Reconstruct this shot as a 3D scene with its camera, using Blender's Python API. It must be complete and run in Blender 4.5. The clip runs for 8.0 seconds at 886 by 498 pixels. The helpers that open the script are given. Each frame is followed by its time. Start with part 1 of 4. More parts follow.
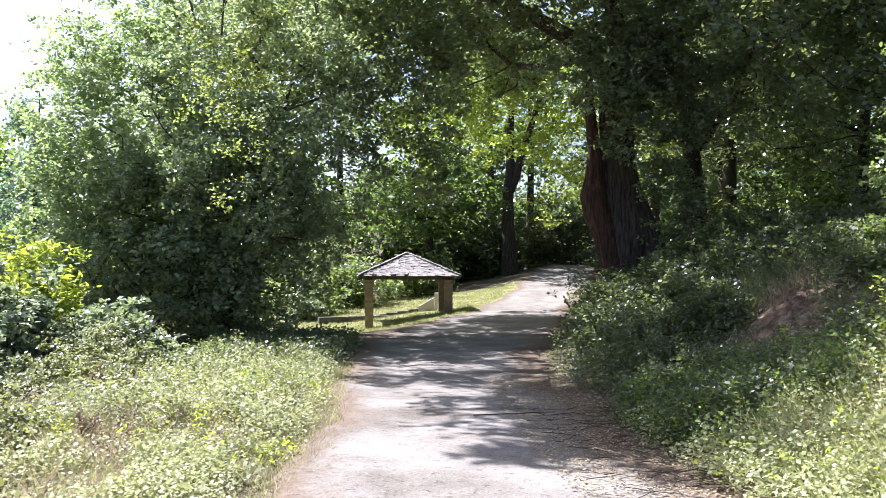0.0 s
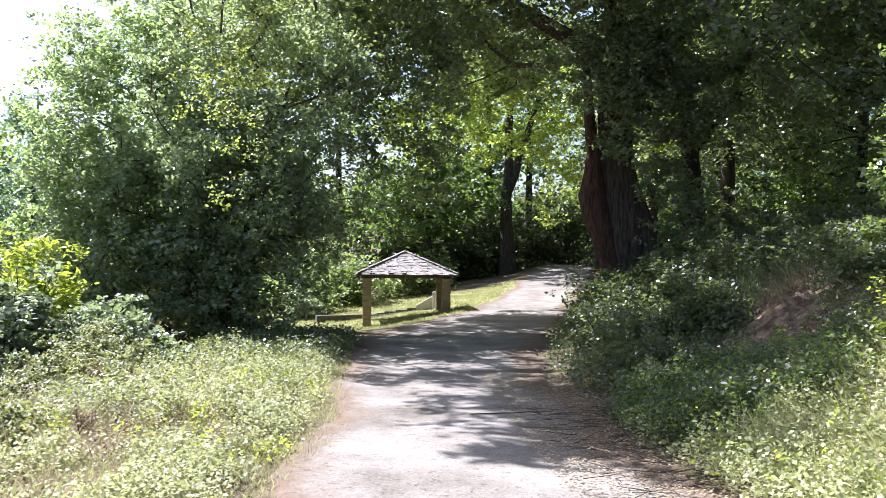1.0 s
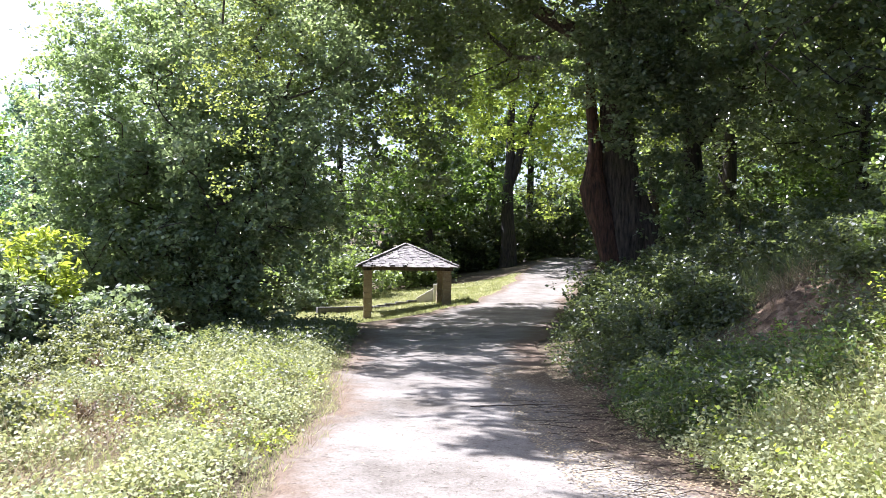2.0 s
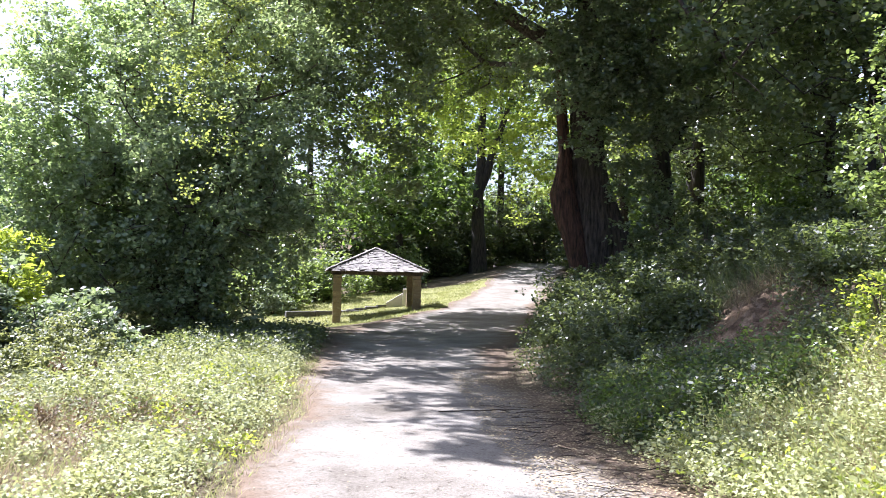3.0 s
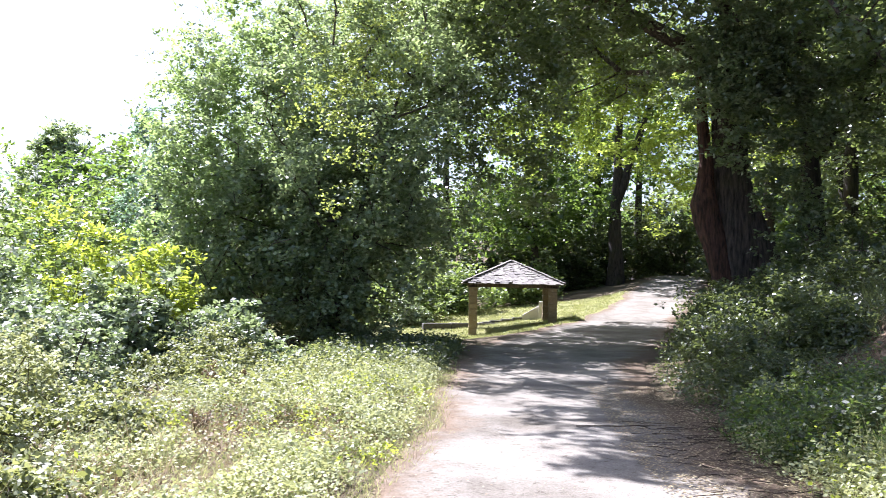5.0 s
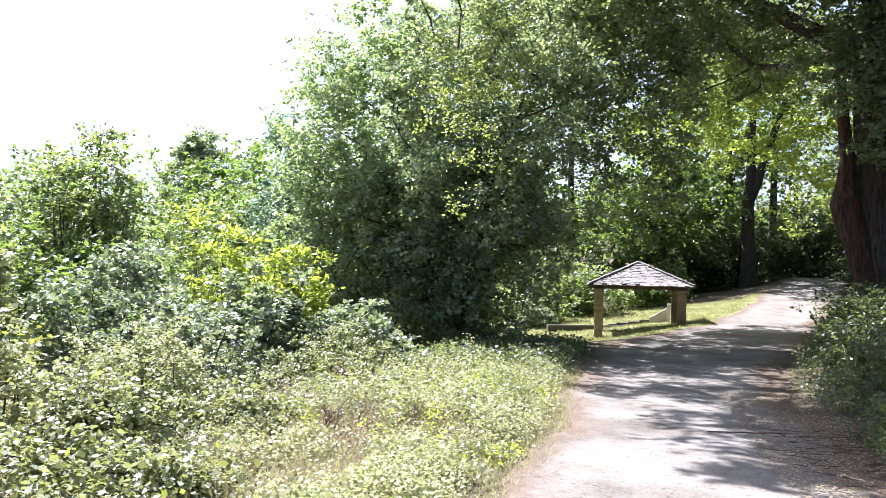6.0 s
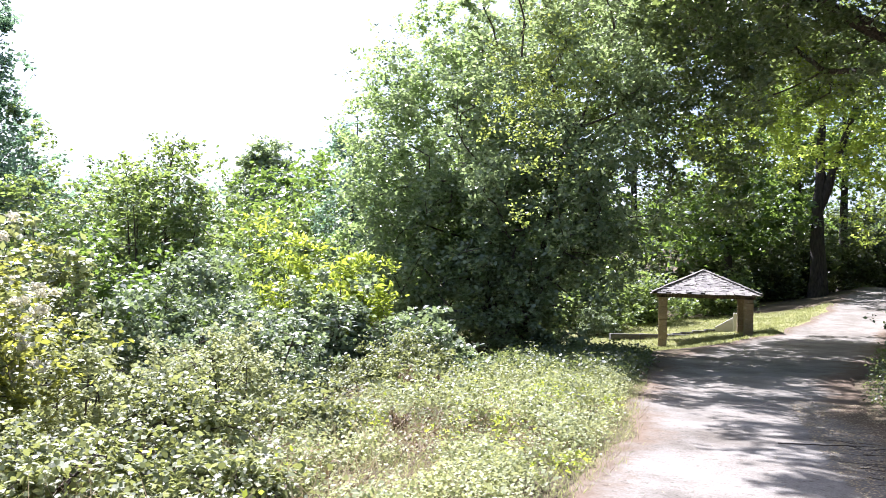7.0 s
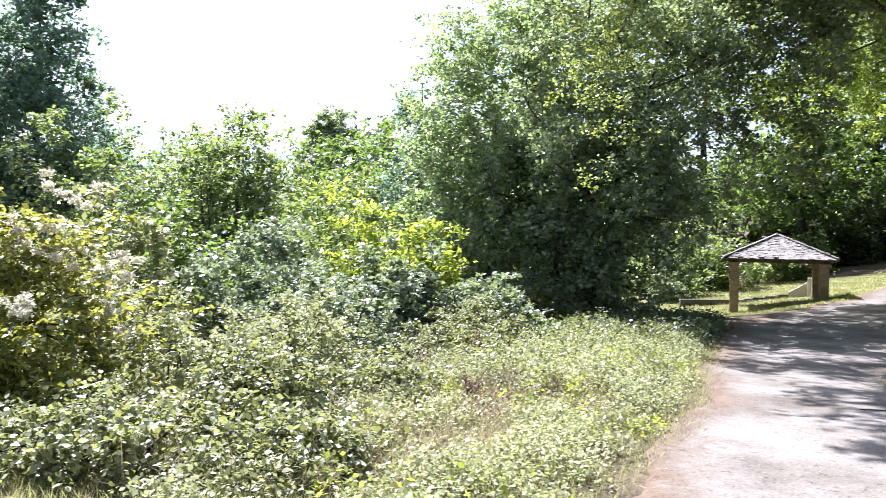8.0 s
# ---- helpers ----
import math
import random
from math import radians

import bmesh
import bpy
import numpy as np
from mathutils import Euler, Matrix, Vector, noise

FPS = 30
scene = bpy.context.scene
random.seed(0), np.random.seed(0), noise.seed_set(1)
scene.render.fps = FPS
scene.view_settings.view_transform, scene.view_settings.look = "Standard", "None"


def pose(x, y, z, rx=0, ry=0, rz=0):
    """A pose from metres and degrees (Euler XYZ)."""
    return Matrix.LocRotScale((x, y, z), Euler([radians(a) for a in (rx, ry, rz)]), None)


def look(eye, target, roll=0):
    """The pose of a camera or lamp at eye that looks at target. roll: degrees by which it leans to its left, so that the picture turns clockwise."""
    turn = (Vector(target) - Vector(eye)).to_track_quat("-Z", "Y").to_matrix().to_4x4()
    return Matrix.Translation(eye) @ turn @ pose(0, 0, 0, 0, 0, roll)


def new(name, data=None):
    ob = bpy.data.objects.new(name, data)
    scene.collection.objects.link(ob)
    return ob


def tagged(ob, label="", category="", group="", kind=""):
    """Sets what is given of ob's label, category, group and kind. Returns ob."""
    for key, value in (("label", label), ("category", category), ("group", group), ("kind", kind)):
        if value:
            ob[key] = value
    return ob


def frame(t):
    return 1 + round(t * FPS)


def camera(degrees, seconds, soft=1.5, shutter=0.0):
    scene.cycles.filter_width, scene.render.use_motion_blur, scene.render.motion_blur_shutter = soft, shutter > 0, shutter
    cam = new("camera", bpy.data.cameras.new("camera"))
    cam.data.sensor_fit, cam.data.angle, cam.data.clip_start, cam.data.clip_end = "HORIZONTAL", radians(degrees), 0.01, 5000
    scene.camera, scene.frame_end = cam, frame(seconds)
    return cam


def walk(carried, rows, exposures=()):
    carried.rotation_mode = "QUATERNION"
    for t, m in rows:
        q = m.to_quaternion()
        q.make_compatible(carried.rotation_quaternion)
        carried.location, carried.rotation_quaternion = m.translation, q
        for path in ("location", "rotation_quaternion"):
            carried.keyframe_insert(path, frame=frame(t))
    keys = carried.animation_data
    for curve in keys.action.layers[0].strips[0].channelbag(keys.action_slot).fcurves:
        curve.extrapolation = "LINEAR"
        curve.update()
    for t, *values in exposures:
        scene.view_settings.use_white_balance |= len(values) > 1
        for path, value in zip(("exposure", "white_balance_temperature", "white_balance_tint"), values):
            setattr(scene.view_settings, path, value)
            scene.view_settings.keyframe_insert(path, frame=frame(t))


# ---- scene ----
# The camera stands on the track and pans: seconds, place, then turn to the left, up and lean in degrees
cam = camera(52.83, 8.0, soft=0.65, shutter=0.15)
ROWS = [
    (0.0, 0.0, 0.0, 1.6, 0.0, 2.0, -0.0), (0.2, 0.012, -0.005, 1.591, -0.06, 2.05, 0.1),
    (0.5, 0.003, -0.015, 1.599, -0.28, 2.02, 0.21), (0.7, 0.007, -0.013, 1.593, -0.27, 2.02, 0.24),
    (1.0, 0.0, -0.005, 1.601, -0.12, 1.93, 0.31), (2.5, 0.005, 0.01, 1.594, -0.37, 1.35, 0.98),
    (2.7, 0.012, 0.019, 1.589, -0.91, 1.55, 1.05), (3.0, 0.013, 0.023, 1.594, -1.96, 1.8, 1.05),
    (3.2, -0.007, 0.009, 1.598, -2.5, 1.86, 1.09), (3.5, -0.03, -0.006, 1.603, -2.58, 2.04, 1.03),
    (3.7, -0.038, -0.022, 1.599, -1.89, 2.09, 1.1), (4.0, -0.019, -0.012, 1.609, 0.09, 2.13, 1.13),
    (4.2, -0.014, -0.013, 1.599, 1.69, 2.19, 1.17), (4.5, -0.005, -0.013, 1.597, 3.82, 2.28, 1.18),
    (4.7, -0.001, -0.003, 1.593, 4.86, 2.35, 1.19), (5.0, 0.001, 0.008, 1.596, 6.73, 2.43, 1.14),
    (5.2, 0.003, -0.011, 1.589, 8.85, 2.49, 1.11), (6.3, -0.007, -0.061, 1.592, 15.71, 2.37, 1.57),
    (6.5, -0.006, -0.09, 1.588, 16.27, 2.51, 1.62), (6.8, -0.031, -0.12, 1.59, 17.76, 2.57, 1.7),
    (7.0, -0.047, -0.143, 1.591, 18.57, 2.71, 1.71), (7.2, -0.062, -0.187, 1.593, 19.28, 2.71, 1.76),
    (7.5, -0.071, -0.229, 1.582, 19.85, 2.57, 1.62), (7.7, -0.098, -0.214, 1.578, 20.36, 1.71, 1.5),
    (7.9, -0.117, -0.189, 1.571, 21.42, 0.73, 1.39), (8.0, -0.114, -0.168, 1.573, 22.65, 0.49, 1.29)]
path = []
for t, ex, ey, ez, yaw, up, lean in ROWS:
    a, b = radians(yaw), radians(up)
    way = Vector((-math.sin(a) * math.cos(b), math.cos(a) * math.cos(b), math.sin(b)))
    eye = Vector((ex, ey, ez))
    path.append((t, look(eye, eye + way, lean)))
walk(cam, path, exposures=[(0.0, 1.72, 5720, 20.5), (3.0, 1.87, 5720, 20.5), (5.0, 1.87, 5720, 20.5), (8.0, 1.77, 5720, 20.5)])

# ---- light: high sun ahead on the left, clear sky ----
SUN_LEFT, SUN_HIGH = 48.0, 53.0
world = bpy.data.worlds.new("sky")
scene.world = world
world.use_nodes = True
wn = world.node_tree.nodes
sky = wn.new("ShaderNodeTexSky")
sky.sky_type, sky.sun_disc = "NISHITA", False
sky.sun_elevation, sky.sun_rotation = radians(SUN_HIGH), radians(-SUN_LEFT)
sky.dust_density, sky.air_density = 3.0, 1.0
wn["Background"].inputs["Strength"].default_value = 0.07
world.node_tree.links.new(sky.outputs[0], wn["Background"].inputs["Color"])
sun = new("sun", bpy.data.lights.new("sun", "SUN"))
sun.data.energy, sun.data.angle, sun.data.color = 5.0, radians(0.5), (1.0, 0.97, 0.93)
s_way = Vector((-math.sin(radians(SUN_LEFT)) * math.cos(radians(SUN_HIGH)),
                math.cos(radians(SUN_LEFT)) * math.cos(radians(SUN_HIGH)), math.sin(radians(SUN_HIGH))))
sun.matrix_basis = look(s_way * 60, (0, 0, 0))


# ---- materials ----
def material(name):
    m = bpy.data.materials.new(name)
    m.use_nodes = True
    return m, m.node_tree.nodes, m.node_tree.links, m.node_tree.nodes["Principled BSDF"]


def ramp(nodes, stops):
    r = nodes.new("ShaderNodeValToRGB")
    e = r.color_ramp.elements
    while len(e) < len(stops):
        e.new(0.5)
    for el, (p, c) in zip(e, stops):
        el.position, el.color = p, (*c, 1)
    return r


def noise_tex(nodes, links, coord, scale, detail=4.0, rough=0.6):
    n = nodes.new("ShaderNodeTexNoise")
    n.inputs["Scale"].default_value, n.inputs["Detail"].default_value = scale, detail
    n.inputs["Roughness"].default_value = rough
    links.new(coord, n.inputs["Vector"])
    return n


def mixed(nodes, links, fac, a, b, blend="MIX"):
    m = nodes.new("ShaderNodeMix")
    m.data_type, m.blend_type = "RGBA", blend
    for sock, v in ((m.inputs["Factor"], fac), (m.inputs["A"], a), (m.inputs["B"], b)):
        if isinstance(v, bpy.types.NodeSocket):
            links.new(v, sock)
        elif isinstance(v, tuple):
            sock.default_value = (*v, 1)
        else:
            sock.default_value = v
    return m.outputs["Result"]


def bump(nodes, links, height, strength, distance, shader):
    b = nodes.new("ShaderNodeBump")
    b.inputs["Strength"].default_value, b.inputs["Distance"].default_value = strength, distance
    links.new(height, b.inputs["Height"])
    links.new(b.outputs[0], shader.inputs["Normal"])


def leaf_material(name, dark, mid, light, glow, rough=0.42, through_leaf=0.42, patch=0.35, gloss=0.5):
    """Leaves: each leaf has its own tone, patches of the crown differ, light shines through."""
    m, n, l, p = material(name)
    geo = n.new("ShaderNodeNewGeometry")
    tone = ramp(n, [(0.0, dark), (0.5, mid), (1.0, light)])
    l.new(geo.outputs["Random Per Island"], tone.inputs[0])
    tex = n.new("ShaderNodeTexCoord")
    big = noise_tex(n, l, tex.outputs["Object"], patch, 2.0)
    spread = ramp(n, [(0.3, (0.62, 0.66, 0.6)), (0.7, (1.2, 1.18, 1.05))])
    l.new(big.outputs["Fac"], spread.inputs[0])
    base = mixed(n, l, 1.0, tone.outputs[0], spread.outputs[0], "MULTIPLY")
    l.new(base, p.inputs["Base Color"])
    p.inputs["Roughness"].default_value = rough
    p.inputs["Specular IOR Level"].default_value = gloss
    tr = n.new("ShaderNodeBsdfTranslucent")
    l.new(mixed(n, l, 0.6, base, glow), tr.inputs["Color"])
    mix = n.new("ShaderNodeMixShader")
    mix.inputs[0].default_value = through_leaf
    l.new(p.outputs[0], mix.inputs[1])
    l.new(tr.outputs[0], mix.inputs[2])
    l.new(mix.outputs[0], n["Material Output"].inputs["Surface"])
    return m


def bark_material(name, dark, light, moss=0.25, scale=1.0):
    m, n, l, p = material(name)
    tex = n.new("ShaderNodeTexCoord")
    mp = n.new("ShaderNodeMapping")
    mp.inputs["Scale"].default_value = (9 * scale, 9 * scale, 1.3 * scale)
    l.new(tex.outputs["Object"], mp.inputs["Vector"])
    furrow = noise_tex(n, l, mp.outputs[0], 1.6, 6.0, 0.65)
    col = ramp(n, [(0.34, dark), (0.66, light)])
    l.new(furrow.outputs["Fac"], col.inputs[0])
    patch = noise_tex(n, l, tex.outputs["Object"], 1.1, 4.0)
    mossy = ramp(n, [(0.5, (0, 0, 0)), (0.72, (moss, moss, moss))])
    l.new(patch.outputs["Fac"], mossy.inputs[0])
    l.new(mixed(n, l, mossy.outputs[0], col.outputs[0], (0.07, 0.09, 0.03)), p.inputs["Base Color"])
    p.inputs["Roughness"].default_value = 0.9
    bump(n, l, furrow.outputs["Fac"], 1.0, 0.07, p)
    return m


def stone_material(name, dark, light, scale=6.0, lichen=(0.42, 0.4, 0.3), rough=0.85, vary=0.3):
    m, n, l, p = material(name)
    tex = n.new("ShaderNodeTexCoord")
    info = n.new("ShaderNodeObjectInfo")
    fine = noise_tex(n, l, tex.outputs["Object"], scale * 6, 5.0, 0.7)
    big = noise_tex(n, l, tex.outputs["Object"], scale, 4.0)
    col = ramp(n, [(0.3, dark), (0.7, light)])
    l.new(fine.outputs["Fac"], col.inputs[0])
    spots = ramp(n, [(0.55, (0, 0, 0)), (0.68, (0.6, 0.6, 0.6))])
    l.new(big.outputs["Fac"], spots.inputs[0])
    c = mixed(n, l, spots.outputs[0], col.outputs[0], lichen)
    own = ramp(n, [(0.0, (1 - 1.2 * vary,) * 3), (1.0, (1 + 0.7 * vary, 1 + 0.6 * vary, 1 + 0.5 * vary))])
    l.new(info.outputs["Random"], own.inputs[0])
    l.new(mixed(n, l, 1.0, c, own.outputs[0], "MULTIPLY"), p.inputs["Base Color"])
    p.inputs["Roughness"].default_value = rough
    bump(n, l, fine.outputs["Fac"], 0.6, 0.015, p)
    return m


def earth_material(name, stops, pebble, scale, strength=0.5, other=None):
    """Soil or gravel: stops colour a broad stain, pebble the grain; other shows where the mesh says so."""
    m, n, l, p = material(name)
    tex = n.new("ShaderNodeTexCoord")
    big = noise_tex(n, l, tex.outputs["Object"], scale, 6.0, 0.62)
    col = ramp(n, stops)
    l.new(big.outputs["Fac"], col.inputs[0])
    ground_tone = col.outputs[0]
    if other:
        where = n.new("ShaderNodeAttribute")
        where.attribute_name = "other"
        ragged = noise_tex(n, l, tex.outputs["Object"], 3.5, 6.0, 0.7)
        add = n.new("ShaderNodeMath")
        add.operation = "ADD"
        l.new(where.outputs["Fac"], add.inputs[0])
        l.new(ragged.outputs["Fac"], add.inputs[1])
        cut = ramp(n, [(0.62, (0, 0, 0)), (1.0, (1, 1, 1))])
        l.new(add.outputs[0], cut.inputs[0])
        ground_tone = mixed(n, l, cut.outputs[0], ground_tone, other)
    fine = noise_tex(n, l, tex.outputs["Object"], 38.0, 4.0, 0.75)
    grain = ramp(n, [(0.32, pebble), (0.6, (1.0, 1.0, 1.0)), (0.8, (1.15, 1.13, 1.1))])
    l.new(fine.outputs["Fac"], grain.inputs[0])
    chips = noise_tex(n, l, tex.outputs["Object"], 11.0, 5.0, 0.8)
    speck = ramp(n, [(0.36, (0.55, 0.52, 0.48)), (0.44, (1.0, 1.0, 1.0))])
    l.new(chips.outputs["Fac"], speck.inputs[0])
    ground_tone = mixed(n, l, 1.0, ground_tone, speck.outputs[0], "MULTIPLY")
    l.new(mixed(n, l, 1.0, ground_tone, grain.outputs[0], "MULTIPLY"), p.inputs["Base Color"])
    p.inputs["Roughness"].default_value = 0.95
    p.inputs["Specular IOR Level"].default_value = 0.2
    bump(n, l, fine.outputs["Fac"], strength, 0.02, p)
    return m


M_ROAD = earth_material("pale_gravel", [(0.3, (0.135, 0.118, 0.093)), (0.5, (0.235, 0.216, 0.183)), (0.7, (0.325, 0.305, 0.268))],
                        (0.66, 0.62, 0.58), 0.8, 0.5, (0.165, 0.122, 0.084))
M_GROUND = earth_material("soil_and_litter", [(0.3, (0.08, 0.06, 0.04)), (0.5, (0.15, 0.12, 0.075)), (0.7, (0.25, 0.20, 0.13))],
                          (0.5, 0.45, 0.4), 0.6, 0.8, (0.25, 0.25, 0.10))
M_DIRT = earth_material("bare_red_earth", [(0.35, (0.08, 0.055, 0.035)), (0.5, (0.18, 0.125, 0.08)), (0.65, (0.33, 0.25, 0.175))], (0.5, 0.45, 0.4), 5.0, 1.0)
M_BARK = bark_material("furrowed_bark", (0.02, 0.015, 0.012), (0.16, 0.12, 0.095), 0.3)
M_BARK_DARK = bark_material("dark_bark", (0.012, 0.01, 0.008), (0.075, 0.058, 0.045), 0.25)
M_BARK_RED = bark_material("reddish_bark", (0.02, 0.011, 0.008), (0.17, 0.08, 0.05), 0.1)
M_TWIG = bark_material("twig_bark", (0.04, 0.03, 0.02), (0.14, 0.10, 0.07), 0.1, 3.0)
M_STONE = stone_material("brown_stone", (0.15, 0.11, 0.068), (0.36, 0.27, 0.17), vary=0.12)
M_SLATE = stone_material("grey_slate", (0.105, 0.095, 0.088), (0.3, 0.272, 0.255), 2.5, (0.42, 0.40, 0.34))
M_PLASTER = stone_material("pale_plaster", (0.62, 0.59, 0.55), (0.82, 0.79, 0.75), 3.0, (0.6, 0.56, 0.5))
M_GREYSTONE = stone_material("grey_stone", (0.07, 0.068, 0.06), (0.17, 0.16, 0.145), 4.0, (0.22, 0.21, 0.17))
M_BEAM = bark_material("weathered_beam", (0.05, 0.035, 0.025), (0.16, 0.12, 0.085), 0.0, 2.0)

L_OAK = leaf_material("oak_leaf", (0.036, 0.058, 0.038), (0.076, 0.108, 0.062), (0.155, 0.19, 0.115), (0.5, 0.62, 0.13), 0.34, 0.37, gloss=0.9)
# Grey green oak leaf with its colour brightened in place of light
L_SPRAY = leaf_material("lifted_grey_oak_leaf", (0.1, 0.135, 0.085), (0.18, 0.22, 0.14), (0.3, 0.34, 0.23), (0.48, 0.62, 0.16), 0.34, 0.38, gloss=1.0)
# Oak leaf made yellower and lighter; the yellow stands for sun behind it
L_OAK_SUN = leaf_material("sun_yellow_oak_leaf", (0.07, 0.11, 0.035), (0.13, 0.18, 0.05), (0.25, 0.29, 0.07), (0.62, 0.70, 0.13), 0.45, 0.46)
L_DARK = leaf_material("small_dark_leaf", (0.055, 0.09, 0.055), (0.18, 0.23, 0.14), (0.42, 0.47, 0.32), (0.54, 0.68, 0.22), 0.3, 0.42, gloss=1.0)
L_WOOD = leaf_material("woodland_leaf", (0.018, 0.038, 0.017), (0.042, 0.074, 0.028), (0.095, 0.14, 0.05), (0.42, 0.62, 0.08), 0.36, 0.4, gloss=0.7)
L_ALDER = leaf_material("alder_leaf", (0.035, 0.068, 0.055), (0.08, 0.13, 0.1), (0.2, 0.26, 0.19), (0.36, 0.56, 0.28), 0.33, 0.48, gloss=0.9)
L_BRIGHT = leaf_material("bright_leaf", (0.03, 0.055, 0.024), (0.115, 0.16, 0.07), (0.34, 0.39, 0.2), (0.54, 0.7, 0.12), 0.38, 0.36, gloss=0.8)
L_WILLOW = leaf_material("grey_willow_leaf", (0.03, 0.05, 0.03), (0.19, 0.235, 0.155), (0.5, 0.54, 0.4), (0.5, 0.64, 0.2), 0.38, 0.28, gloss=0.9)
L_BRAMBLE = leaf_material("bramble_leaf", (0.034, 0.044, 0.018), (0.205, 0.23, 0.115), (0.44, 0.45, 0.28), (0.64, 0.68, 0.17), 0.48, 0.28, 1.2, gloss=0.4)
L_WEED = leaf_material("verge_weed_leaf", (0.22, 0.235, 0.11), (0.37, 0.39, 0.21), (0.5, 0.515, 0.33), (0.72, 0.74, 0.27), 0.55, 0.26, 1.0, gloss=0.25)
L_GRASS = leaf_material("verge_grass", (0.14, 0.18, 0.06), (0.29, 0.33, 0.12), (0.54, 0.52, 0.27), (0.68, 0.70, 0.24), 0.5, 0.36, 0.9)
L_LAWN = leaf_material("lawn_grass", (0.20, 0.22, 0.08), (0.33, 0.35, 0.14), (0.52, 0.51, 0.26), (0.66, 0.68, 0.24), 0.5, 0.26, 0.6)
L_DRY = leaf_material("dry_stalk", (0.13, 0.085, 0.05), (0.32, 0.24, 0.14), (0.56, 0.46, 0.30), (0.55, 0.45, 0.28), 0.6, 0.2, 1.0)
# Dark leaf for plants in shaded places; the shade is part of its colour
L_SHADE = leaf_material("shade_tone_leaf", (0.026, 0.042, 0.022), (0.062, 0.086, 0.042), (0.15, 0.175, 0.095), (0.38, 0.46, 0.11), 0.4, 0.36, 0.8, gloss=0.7)
L_FLOWER = leaf_material("cream_flower_head", (0.60, 0.55, 0.42), (0.74, 0.69, 0.55), (0.86, 0.82, 0.7), (0.85, 0.8, 0.66), 0.7, 0.3, 1.0, gloss=0.2)
L_BLOOM = leaf_material("blooming_shrub_leaf", (0.035, 0.055, 0.02), (0.12, 0.15, 0.04), (0.42, 0.42, 0.12), (0.74, 0.74, 0.1), 0.42, 0.34, 1.6, gloss=0.6)
# Brighter, yellower copy of the oak leaf: backlight painted as leaf colour
L_GLOW = leaf_material("sun_tone_oak_leaf", (0.05, 0.08, 0.024), (0.11, 0.155, 0.04), (0.24, 0.28, 0.07), (0.74, 0.9, 0.13), 0.42, 0.6)
# Paler leaf for the broad tree's sunny side; sunlight is in the colour
L_RIM = leaf_material("sun_tone_rim_leaf", (0.05, 0.085, 0.04), (0.12, 0.17, 0.075), (0.26, 0.32, 0.16), (0.58, 0.76, 0.22), 0.34, 0.48, gloss=0.8)
L_RUST = leaf_material("rust_brown_seed", (0.10, 0.065, 0.035), (0.20, 0.13, 0.07), (0.34, 0.24, 0.13), (0.4, 0.26, 0.12), 0.6, 0.15, 1.0)
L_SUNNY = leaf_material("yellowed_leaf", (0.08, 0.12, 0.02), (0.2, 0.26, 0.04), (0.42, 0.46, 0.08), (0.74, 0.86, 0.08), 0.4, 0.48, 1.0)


# ---- mesh helpers ----
def mark(ob, values):
    at = ob.data.attributes.new("other", "FLOAT", "POINT")
    at.data.foreach_set("value", np.asarray(values, np.float32).ravel())


def raw_mesh(name, verts, faces, smooth=True):
    """A mesh from arrays; all faces have the same number of corners."""
    me = bpy.data.meshes.new(name)
    verts, faces = np.asarray(verts, np.float32), np.asarray(faces, np.int32)
    k = faces.shape[1]
    me.vertices.add(len(verts))
    me.vertices.foreach_set("co", verts.ravel())
    me.loops.add(faces.size)
    me.loops.foreach_set("vertex_index", faces.ravel())
    me.polygons.add(len(faces))
    me.polygons.foreach_set("loop_start", np.arange(0, faces.size, k, dtype=np.int32))
    if not smooth:
        me.polygons.foreach_set("use_smooth", np.zeros(len(faces), bool))
    me.update(calc_edges=True)
    return me


def part_mesh(name, me, mat, parent=None, label=""):
    ob = new(name, me)
    me.materials.append(mat)
    if parent:
        ob.parent = parent
    return tagged(ob, label)


def part(name, bm, mat, parent=None, label="", smooth=False):
    me = bpy.data.meshes.new(name)
    bm.to_mesh(me)
    bm.free()
    me.polygons.foreach_set("use_smooth", np.full(len(me.polygons), smooth))
    return part_mesh(name, me, mat, parent, label)


def box_into(bm, size, at, bevel=0.01, turn=0.0, jitter=0.0, rng=None):
    """A bevelled block with its centre at the point given."""
    got = bmesh.ops.create_cube(bm, size=1.0, matrix=Matrix.Translation(at) @ Matrix.Rotation(turn, 4, "Z") @ Matrix.Diagonal((*size, 1)))
    vs = got["verts"]
    if jitter:
        for v in vs:
            v.co += Vector(rng.uniform(-jitter, jitter, 3))
    if bevel:
        es = list({e for v in vs for e in v.link_edges})
        bmesh.ops.bevel(bm, geom=es, offset=bevel, segments=1, affect="EDGES")


